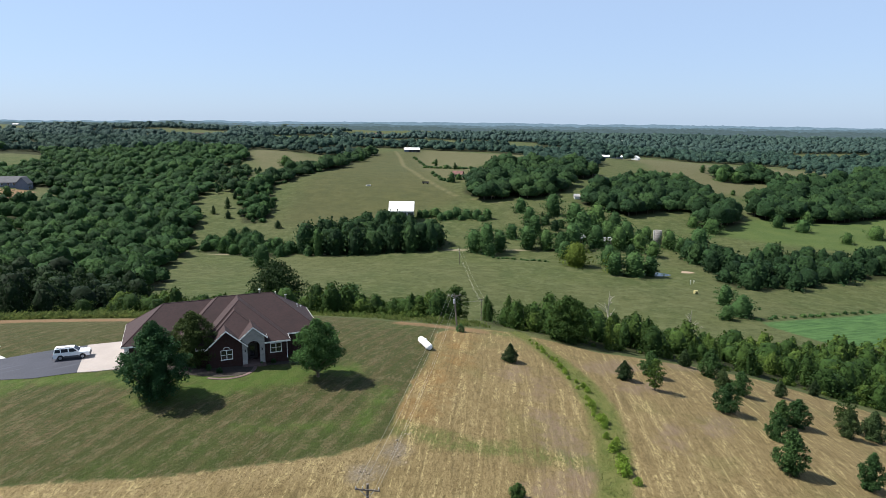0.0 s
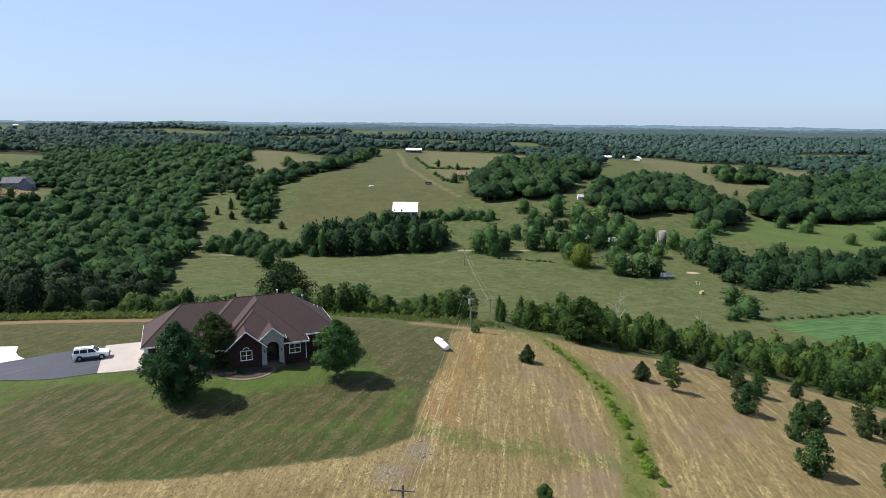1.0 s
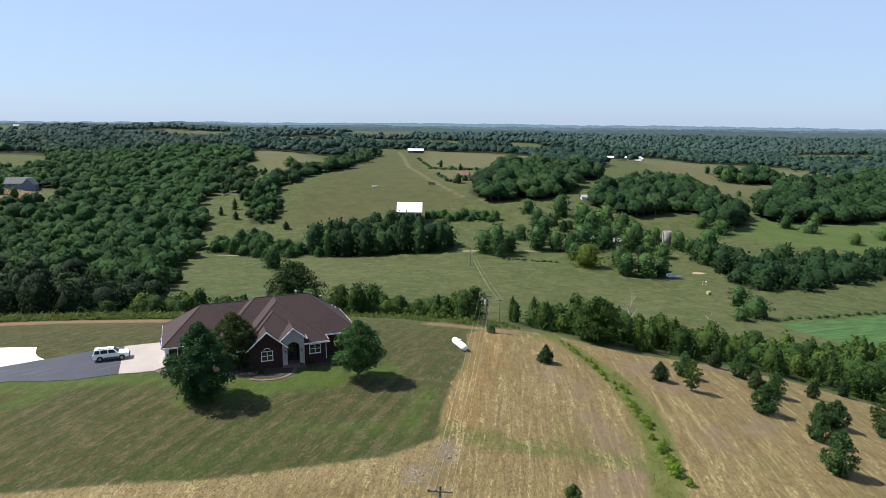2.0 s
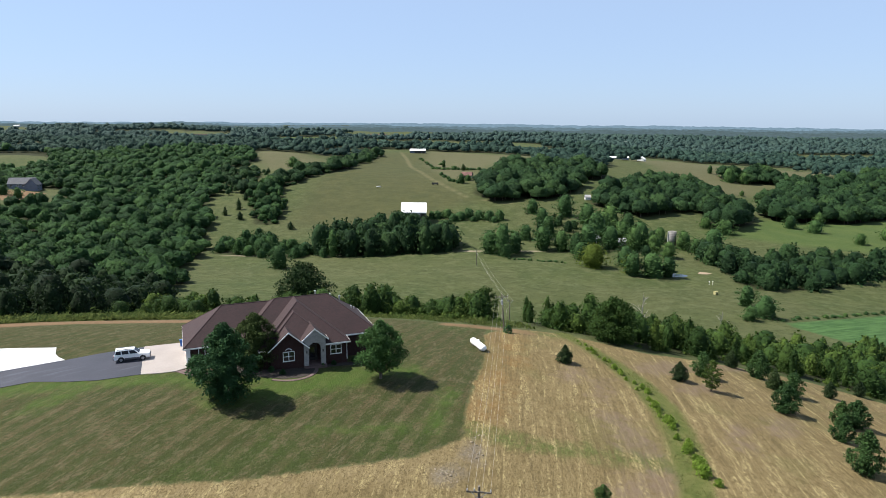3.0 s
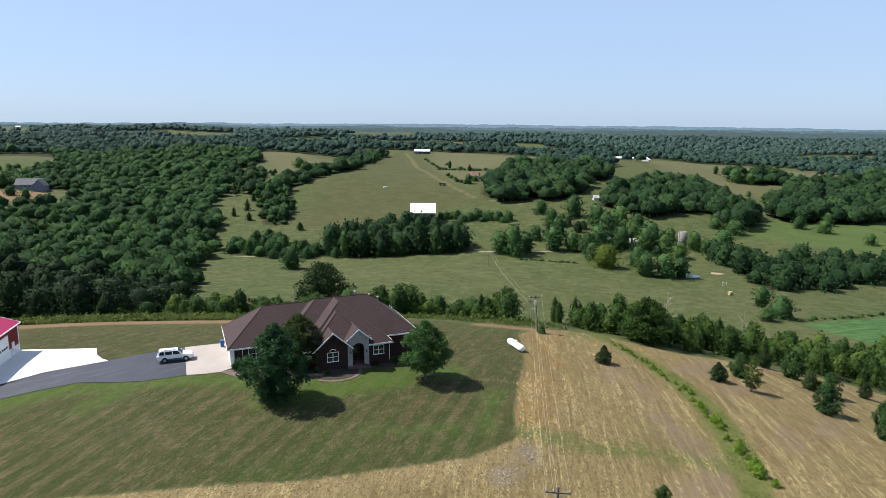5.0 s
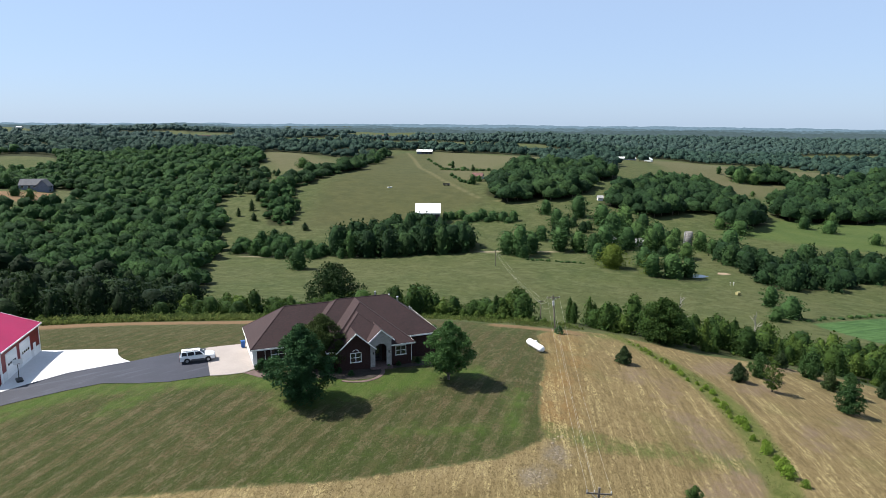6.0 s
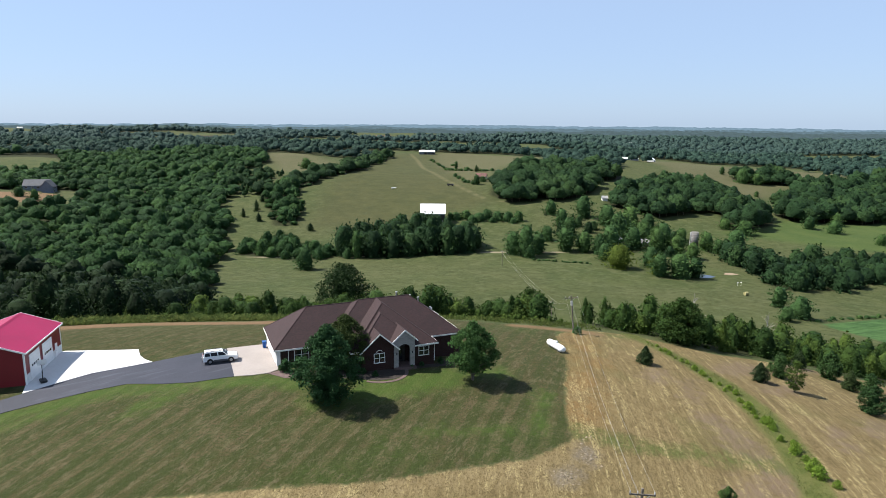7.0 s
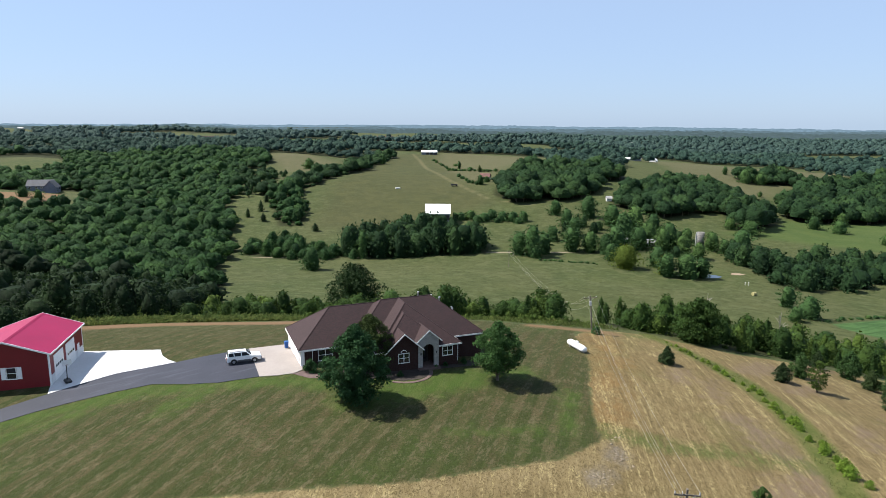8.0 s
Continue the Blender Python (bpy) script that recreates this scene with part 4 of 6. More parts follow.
LAMPRED = plain("red lamp plastic", (0.233, 0.013, 0.013), 0.25, 0.05, 2, 0.01)
BLUE = plain("blue plastic", (0.013, 0.080, 0.280), 0.45, 0.08, 2, 0.03)
BLACK = plain("black plastic", (0.020, 0.020, 0.021), 0.5, 0.1, 2, 0.05)
TIMBER = plain("weathered pole timber", (0.113, 0.097, 0.080), 0.9, 0.25, 3, 0.5)
WIRE = plain("bright aluminium wire", (0.22, 0.21, 0.19), 0.45, 0.08, 1, 0.02, metal=0.3)
PORCELAIN = plain("grey porcelain", (0.299, 0.306, 0.313), 0.3, 0.05, 2, 0.02)
SAND = plain("pinkish sand bank", (0.226, 0.167, 0.120), 0.95, 0.15, 0.4, 0.3)
ROCK = plain("grey rubble", (0.173, 0.140, 0.099), 0.95, 0.25, 1.5, 0.5)


def asphalt_material():
    m, t = shader("blue-grey asphalt")
    g = Net(t)
    p = g.place()
    grit, patch, worn = g.noise(p, 14, 3), g.noise(p, 0.16, 4), g.noise(g.place(-35, (0.25, 1.6, 1)), 0.5, 4)
    c = g.mix(g.span(patch, 0.35, 0.65), (0.014, 0.017, 0.028), (0.020, 0.022, 0.035))
    c = g.mix(g.math("MULTIPLY", g.span(worn, 0.56, 0.72), 0.6), c, (0.044, 0.048, 0.066))
    c = g.mix(g.math("MULTIPLY", g.span(grit, 0.5, 0.75), 0.25), c, (0.052, 0.054, 0.069))
    g.finish(c, 0.75, g.bump(grit, 0.4, 0.02), spec=0.4)
    return m


def glass_material():
    m, t = shader("dark window glass")
    g = Net(t)
    g.finish(g.mix(g.noise(g.place(), 0.5, 2), (0.008, 0.009, 0.012), (0.020, 0.021, 0.024)), 0.06, spec=0.6)
    return m


def water_material():
    m, t = shader("pond water")
    g = Net(t)
    g.finish((0.013, 0.020, 0.023), 0.06, g.bump(g.noise(g.place(), 1.5, 3), 0.15, 0.05), spec=0.6)
    return m


TINTED = plain("tinted car glass", (0.008, 0.009, 0.011), 0.18, 0.1, 1.0, 0.0, spec=0.25)
ASPHALT, GLASS, WATER = asphalt_material(), glass_material(), water_material()


def window(parent, u0, u1, z0, z1, v, bars=2, cross=True, facing=-1, frame_mat=None, axis="y"):
    """A framed window in a wall that looks along -y (or +-x); its frame stands proud of the wall."""
    fm = frame_mat or WHITE

    def b(h0, h1, d0, d1, c0, c1):
        d0, d1 = sorted((v + facing * d0, v + facing * d1))
        return box(h0, h1, d0, d1, c0, c1) if axis == "y" else box(d0, d1, h0, h1, c0, c1)

    root = part("window", b(u0, u1, -0.05, 0.02, z0, z1), GLASS, parent, "dark glass in a white frame")
    w = 0.085
    for h0, h1, c0, c1 in ((u0 - w, u0, z0 - w, z1 + w), (u1, u1 + w, z0 - w, z1 + w), (u0, u1, z1, z1 + w)):
        part("frame", b(h0, h1, -0.03, 0.06, c0, c1), fm, root)
    part("sill", b(u0 - 0.12, u1 + 0.12, -0.03, 0.10, z0 - w - 0.03, z0), fm, root)
    for k in range(1, bars):
        c = u0 + (u1 - u0) * k / bars
        part("mullion", b(c - 0.045, c + 0.045, 0.02, 0.05, z0, z1), fm, root)
    if cross:
        c = (z0 + z1) / 2
        part("rail", b(u0, u1, 0.021, 0.045, c - 0.035, c + 0.035), fm, root)
    return root

# ---- the brick house ----
HOUSE = pose(-46.3, 89.4, -1.55, 0, 0, 22)
house = thing("house", "single-storey dark red brick house with brown shingle hip roof", "house", HOUSE)
EAVE, PITCH = 3.0, 0.754


def hip_roof(name, u0, u1, v0, v1, ze, pitch=PITCH, fascia=True, cut=None):
    """A hip roof over a rectangle, with caps on its hips and white fascia boards."""
    half = min(u1 - u0, v1 - v0) / 2
    zr = ze + pitch * half
    if (u1 - u0) >= (v1 - v0):
        r0, r1 = (u0 + half, (v0 + v1) / 2, zr), (u1 - half, (v0 + v1) / 2, zr)
        ends = ((0, 3), (1, 2))
    else:
        r0, r1 = ((u0 + u1) / 2, v0 + half, zr), ((u0 + u1) / 2, v1 - half, zr)
        ends = ((0, 1), (3, 2))
    bm = bmesh.new()
    lo = [bm.verts.new((x, y, ze - 0.16)) for x, y in ((u0, v0), (u1, v0), (u1, v1), (u0, v1))]
    hi = [bm.verts.new((x, y, ze)) for x, y in ((u0, v0), (u1, v0), (u1, v1), (u0, v1))]
    a, b = bm.verts.new(r0), bm.verts.new(r1)
    for k in range(4):
        bm.faces.new((lo[k], lo[(k + 1) % 4], hi[(k + 1) % 4], hi[k]))
    bm.faces.new(lo[::-1])
    if ends[0] == (0, 3):
        bm.faces.new((hi[0], hi[1], b, a)), bm.faces.new((hi[1], hi[2], b)), bm.faces.new((hi[2], hi[3], a, b)), bm.faces.new((hi[3], hi[0], a))
    else:
        bm.faces.new((hi[0], hi[1], a)), bm.faces.new((hi[1], hi[2], b, a)), bm.faces.new((hi[2], hi[3], b)), bm.faces.new((hi[3], hi[0], a, b))
    if cut:  # leave the roof out over the open porch
        ua, ub, vb = cut
        for co, no in (((ua, 0, 0), (1, 0, 0)), ((ub, 0, 0), (1, 0, 0)), ((0, vb, 0), (0, 1, 0))):
            bmesh.ops.bisect_plane(bm, geom=bm.verts[:] + bm.edges[:] + bm.faces[:], plane_co=Vector(co), plane_no=Vector(no))
        gone = [f for f in bm.faces if ua < f.calc_center_median().x < ub and f.calc_center_median().y < vb]
        bmesh.ops.delete(bm, geom=gone, context="FACES")
    roof = part(name, bm, SHINGLE, house, "brown asphalt shingle roof")
    corners = [(u0, v0, ze), (u1, v0, ze), (u1, v1, ze), (u0, v1, ze)]
    caps = [(corners[i], r0) for i in ends[0]] + [(corners[i], r1) for i in ends[1]] + [(r0, r1)]
    for p, q in caps:
        if (Vector(p) - Vector(q)).length > 0.3:
            part("ridge_cap", rod(Vector(p) + Vector((0, 0, -0.05)), Vector(q) + Vector((0, 0, -0.06)), 0.10, 0.10, 6), SHINGLE, roof)
    if fascia:
        front = ((u0 - 0.03, cut[0]), (cut[1], u1 + 0.03)) if cut else ((u0 - 0.03, u1 + 0.03),)
        for x0, x1, y0, y1 in tuple((a, b, v0 - 0.03, v0 - 0.003) for a, b in front) + ((u0 - 0.03, u1 + 0.03, v1 + 0.003, v1 + 0.03), (u0 - 0.03, u0 - 0.003, v0, v1), (u1 + 0.003, u1 + 0.03, v0, v1)):
            part("fascia", box(x0, x1, y0, y1, ze - 0.21, ze + 0.02), WHITE, roof, "white fascia board")
    return roof


def gable_roof(name, u0, u1, v0, v1, ze, zr, mat, parent, thick=0.14):
    """Two sloping slabs over a gable that faces -y, with white rake boards."""
    m = (u0 + u1) / 2
    roof = part(name, slab_between([(u0, ze), (m, zr), (u1, ze), (u1, ze - thick), (m, zr - thick), (u0, ze - thick)], "y", v0, v1), mat, parent)
    for a, b in (((u0, ze), (m, zr)), ((u1, ze), (m, zr))):
        part("rake_board", slab_between([(a[0], a[1] + 0.02), (b[0], b[1] + 0.02), (b[0], b[1] - 0.20), (a[0], a[1] - 0.20)], "y", v0 - 0.05, v0 - 0.003), WHITE, roof, "white rake board")
    for x0, x1 in ((u0 - 0.04, u0 - 0.003), (u1 + 0.003, u1 + 0.04)):
        part("gutter", box(x0, x1, v0, v1, ze - 0.17, ze - 0.02), WHITE, roof)
    return roof


hip_roof("roof", 7.1, 28.7, -1.9, 11.5, EAVE)
hip_roof("roof", 0.0, 20.0, 0.0, 11.8, EAVE - 0.01)
hip_roof("roof", 10.0, 23.4, -5.0, 11.38, EAVE, cut=(16.72, 19.18, -3.12))
hip_roof("roof", 11.65, 20.0, -4.72, 6.0, EAVE + 0.92, fascia=False)
gable_roof("gable_roof", 11.2, 17.1, -5.75, 0.5, EAVE, 5.62, SHINGLE, house)
gable_roof("porch_roof", 15.95, 19.95, -5.6, 0.2, EAVE + 1.0, 5.72, SHINGLE, house)

# walls
BASE = -1.2
for u0, u1, v0, v1 in ((0.45, 9.0, 0.45, 11.35), (8.0, 28.25, -1.45, 11.0), (10.6, 16.7, -4.5, -1.4), (19.2, 22.95, -4.5, -1.4)):
    part("wall", box(u0, u1, v0, v1, BASE, EAVE - 0.15), BRICK, house)
part("wall", slab_between([(11.65, BASE), (16.65, BASE), (16.65, 3.2), (14.15, 5.45), (11.65, 3.2)], "y", -5.25, -4.45), BRICK, house)
part("soffit_band", box(16.7, 19.2, -3.1, -1.4, BASE, 3.9), BRICK, house)

# stone porch front with a round-headed opening
arch = [(16.35, BASE), (17.05, BASE), (17.05, 2.6)]
arch += [(17.95 - 0.90 * math.cos(a), 2.6 + 0.90 * math.sin(a)) for a in np.linspace(0.12, math.pi - 0.12, 13)]
arch += [(18.85, 2.6), (18.85, BASE), (19.55, BASE), (19.55, 4.25), (17.95, 5.55), (16.35, 4.25)]
part("porch_front", slab_between(arch, "y", -5.3, -4.95), STONE, house, "pale stone arched porch front")
part("porch_floor", box(16.3, 19.6, -5.9, -3.1, BASE, 0.06), PAVER, house)
for u in (16.75, 19.15):
    part("wall_lantern", box(u - 0.08, u + 0.08, -5.42, -5.3, 2.0, 2.35, 0.02), BLACK, house, "small black wall lantern")
door = part("front_door", box(17.35, 18.55, -3.16, -3.08, 0.06, 2.35), DARK, house, "dark panelled front door with glass")
part("door_glass", box(17.62, 18.28, -3.19, -3.15, 0.5, 2.1), GLASS, door)
part("door_frame", slab_between([(17.2, 0.06), (17.35, 0.06), (17.35, 2.35), (18.55, 2.35), (18.55, 0.06), (18.7, 0.06), (18.7, 2.5), (17.2, 2.5)], "y", -3.2, -3.08), DARK, door)
window(house, 13.4, 14.9, 1.2, 2.5, -5.25)
part("window_arch", slab_between([(14.15 + 0.46 * math.cos(a), 2.72 + 0.34 * math.sin(a)) for a in np.linspace(0, math.pi, 13)] + [(14.15 + 0.38 * math.cos(a), 2.72 + 0.26 * math.sin(a)) for a in np.linspace(math.pi, 0, 13)], "y", -5.31, -5.24), WHITE, house, "white half-round window trim")
window(house, 20.5, 22.0, 1.2, 2.5, -4.5)
window(house, 3.0, 5.0, 1.05, 2.6, 0.45)
window(house, 6.6, 7.6, 1.05, 2.6, 0.45, 1)
# garage doors in the west wall
for v in (1.6, 6.3):
    g = part("garage_door", box(0.36, 0.45, v, v + 3.6, 0.02, 2.35), WHITE, house, "white sectional garage door")
    for k in range(1, 4):
        part("groove", box(0.35, 0.37, v, v + 3.6, 0.02 + k * 0.58 - 0.02, 0.02 + k * 0.58 + 0.02), CREAM, g)
for v0, v1 in ((0.38, 1.3), (5.4, 6.1), (10.2, 11.4)):
    part("corner_stone", box(0.38, 0.46, v0, v1, BASE, EAVE - 0.2), WHITE, house, "white painted wall corner")
part("corner_stone", box(0.4, 0.95, 0.38, 0.46, BASE, EAVE - 0.2), WHITE, house, "white painted wall corner")
part("downspout", rod((2.1, 0.40, 0.1), (2.1, 0.40, EAVE - 0.2), 0.05, 0.05, 8), WHITE, house)
part("downspout", rod((22.9, -4.58, 0.1), (22.9, -4.58, EAVE - 0.2), 0.05, 0.05, 8), WHITE, house)
# pipes and vents through the roof
for u, v, z, h, r in ((20.3, 5.6, 7.4, 1.0, 0.13), (22.9, 6.4, 6.7, 0.8, 0.09), (24.6, 7.2, 5.8, 0.9, 0.14), (26.3, 6.0, 4.6, 0.6, 0.08), (27.1, 7.4, 4.0, 0.5, 0.08)):
    pipe = part("roof_vent", rod((u, v, z - 0.4), (u, v, z + h), r, r, 10), STEEL, house, "galvanised roof vent pipe")
    bm = revolve([(r * 1.6, z + h), (r * 1.7, z + h + 0.06), (r * 0.5, z + h + 0.16)], 10)
    bmesh.ops.translate(bm, verts=bm.verts, vec=(u, v, 0))
    part("vent_cap", bm, STEEL, pipe)

# ---- paving ----
draped("driveway", [(-112, 52), (-96, 63.5), (-83.5, 76.5), (-77, 83), (-72, 88), (-68, 90.2), (-65, 92), (-61, 95), (-56, 98.2), (-51, 86), (-56, 84), (-60, 83.7), (-65, 84), (-69, 82), (-74, 79), (-77, 77), (-80, 74.5), (-92, 61.5), (-108, 49)], 0.05, 0.25, ASPHALT, "curving blue-grey asphalt driveway between lawn and house", "driveway")
draped("garage_apron", [(-56.02, 98.25), (-50.4, 100.9), (-45.85, 89.9), (-45.6, 88.6), (-46.6, 87.2), (-48.6, 86.4), (-51, 85.95)], 0.07, 0.25, CONCRETE_WARM, "pale warm concrete apron by the garage", "pavement")
draped("shed_apron", [(-79.3, 84.9), (-81.6, 98.0), (-69.9, 98.2), (-68.2, 95.0), (-66.6, 93.2), (-65, 92.05), (-68, 90.25), (-72, 88.05), (-77, 83.05), (-78.0, 82.0)], 0.075, 0.25, CONCRETE, "bright white new concrete apron before the red shed", "pavement")
draped("garden_path", [(-46.6, 87.1), (-45.4, 88.4), (-43.6, 87.3), (-40.6, 86.9), (-40.4, 85.9), (-44.0, 85.6)], 0.04, 0.2, PAVER, "pinkish paver path round the house corner", "path", 0.8)
draped("garden_bed", [(-40.4, 87.0), (-39.5, 90.5), (-36, 91.2), (-33.6, 89.6), (-29.2, 91.2), (-27.6, 91.7), (-27.2, 88.6), (-28.9, 86.9), (-31, 86.0), (-36, 86.2)], 0.03, 0.2, MULCH, "dark mulch bed along the house front", "garden bed", 0.8)
draped("garden_bed", [(-27.0, 92.3), (-22.6, 94.2), (-21.9, 95.6), (-18.9, 96.9), (-18.4, 95.3), (-21.5, 93.4), (-26.4, 91.2)], 0.03, 0.2, MULCH, "dark mulch bed along the house front", "garden bed", 0.8)
ARC = [(-31.5 + r_ * math.cos(radians(a_)), 89.6 + r_ * math.sin(radians(a_))) for r_, turns in ((4.5, range(-105, 26, 10)), (4.0, range(25, -106, -10))) for a_ in turns]
draped("garden_edging", ARC, 0.06, 0.2, PAVER, "curved pinkish stone edging round the bed", "path", 0.8)

# ---- the red shed ----
SHED = pose(-79.0, 84.7, -1.75, 0, 0, 11.5)  # the corner beside the apron; x runs west to east up to 0
shed = thing("metal_shed", "bright red steel shed with crimson roof and white doors", "shed", SHED)
SW_, SL_, SH_, SR_ = -10.6, 13.2, 4.75, 6.5
part("wall", slab_between([(SW_, -0.8), (0, -0.8), (0, SH_ - 0.2), (SW_ / 2, SR_ - 0.2), (SW_, SH_ - 0.2)], "y", 0, SL_), RED, shed)
bm = slab_between([(SW_ - 0.35, SH_ - 0.22), (SW_ / 2, SR_), (0.35, SH_ - 0.22), (0.35, SH_ - 0.34), (SW_ / 2, SR_ - 0.12), (SW_ - 0.35, SH_ - 0.34)], "y", -0.35, SL_ + 0.35)
roof = part("roof", bm, REDROOF, shed, "smooth crimson steel roof")
part("ridge_cap", slab_between([(SW_ / 2 - 0.3, SR_ - 0.06), (SW_ / 2, SR_ + 0.05), (SW_ / 2 + 0.3, SR_ - 0.06)], "y", -0.36, SL_ + 0.36), REDROOF, roof)
for y0, y1 in ((-0.41, -0.353), (SL_ + 0.353, SL_ + 0.41)):
    for s in (1, -1):
        xe = SW_ / 2 + s * (-SW_ / 2 + 0.38)
        part("rake_trim", slab_between([(SW_ / 2, SR_ + 0.05), (xe, SH_ - 0.19), (xe, SH_ - 0.42), (SW_ / 2, SR_ - 0.20)], "y", y0, y1), WHITE, roof, "white metal trim")
for x0, x1 in ((0.353, 0.42), (SW_ - 0.42, SW_ - 0.353)):
    part("eave_trim", box(x0, x1, -0.36, SL_ + 0.36, SH_ - 0.40, SH_ - 0.20), WHITE, roof, "white metal trim")
for x0, x1, y0, y1 in ((-0.16, 0.04, -0.04, -0.003), (0.003, 0.04, -0.003, 0.16), (0.003, 0.04, SL_ - 0.16, SL_ + 0.04), (SW_ - 0.04, SW_ + 0.16, -0.04, -0.003)):
    part("corner_trim", box(x0, x1, y0, y1, -0.8, SH_ - 0.42), WHITE, shed, "white metal corner trim")
for y0, y1 in ((0.17, 1.6), (4.9, 6.2), (9.5, 10.6), (11.6, SL_ - 0.17)):
    part("wainscot", box(0.004, 0.03, y0, y1, -0.8, 1.25), CREAM, shed, "pale wainscot panel")
for y in (1.6, 6.2):
    d = part("overhead_door", box(0.003, 0.07, y, y + 3.3, -0.1, 3.5), WHITE, shed, "tall white overhead door with small windows")
    for k in range(1, 6):
        part("panel_groove", box(0.07, 0.078, y + 0.02, y + 3.28, -0.1 + k * 0.6 - 0.015, -0.1 + k * 0.6 + 0.015), CREAM, d)
    for k in range(4):
        part("pane", box(0.07, 0.085, y + 0.35 + k * 0.68, y + 0.85 + k * 0.68, 1.78, 2.12), GLASS, d)
    part("door_trim", slab_between([(y - 0.14, -0.1), (y, -0.1), (y, 3.5), (y + 3.3, 3.5), (y + 3.3, -0.1), (y + 3.44, -0.1), (y + 3.44, 3.64), (y - 0.14, 3.64)], "x", 0.003, 0.06), WHITE, d)
d = part("walk_door", box(0.003, 0.06, 10.65, 11.55, 0.0, 2.1), WHITE, shed, "white walk-in door")
part("knob", rod((0.06, 10.78, 1.0), (0.12, 10.78, 1.0), 0.04, 0.03, 8), STEEL, d)
for x in (-5.3, -9.0):
    w = window(shed, x, x + 1.1, 1.2, 2.7, 0.0, 1)
    for s0, s1 in ((x - 0.72, x - 0.13), (x + 1.23, x + 1.82)):
        part("shutter", box(s0, s1, -0.05, -0.003, 1.1, 2.8), WHITE, w, "white louvred shutter")

# basketball hoop on wheels
hoop = thing("basketball_hoop", "portable basketball hoop with black base on the apron", "basketball hoop", stand((-77.3, 85.6), -50, -0.08))
part("base", box(-0.85, 0.75, -0.42, 0.42, 0.0, 0.28, 0.08), BLACK, hoop)
part("pole", rod((-0.30, 0, 0.2), (0.10, 0, 2.75), 0.06, 0.05, 10), BLACK, hoop)
part("brace", rod((-0.7, 0, 0.25), (-0.12, 0, 1.4), 0.03, 0.03, 8), BLACK, hoop)
part("arm", rod((0.09, 0, 2.65), (0.42, 0, 2.9), 0.04, 0.04, 8), BLACK, hoop)
bb = part("backboard", box(0.42, 0.46, -0.58, 0.58, 2.55, 3.3, 0.015), CREAM, hoop, "pale translucent backboard")
bm = bmesh.new()
for k in range(16):
    a, b = k * math.tau / 16, (k + 1) * math.tau / 16
    rod((0.72 + 0.23 * math.cos(a), 0.23 * math.sin(a), 2.68), (0.72 + 0.23 * math.cos(b), 0.23 * math.sin(b), 2.68), 0.012, 0.012, 5, bm)
part("rim", bm, RUST, bb)

# blue recycling bin
bin_ = thing("recycling_bin", "blue plastic wheeled bin beside the garage", "bin", stand((-50.2, 98.6), 22, -0.08))
part("body", slab_between([(-0.24, 0.05), (0.24, 0.05), (0.31, 1.0), (-0.31, 1.0)], "y", -0.3, 0.3), BLUE, bin_)
part("lid", box(-0.34, 0.34, -0.34, 0.36, 1.0, 1.08, 0.03), BLUE, bin_)
for s in (-0.27, 0.22):
    part("wheel", rod((s, 0.26, 0.1), (s + 0.05, 0.26, 0.1), 0.1, 0.1, 12), RUBBER, bin_)


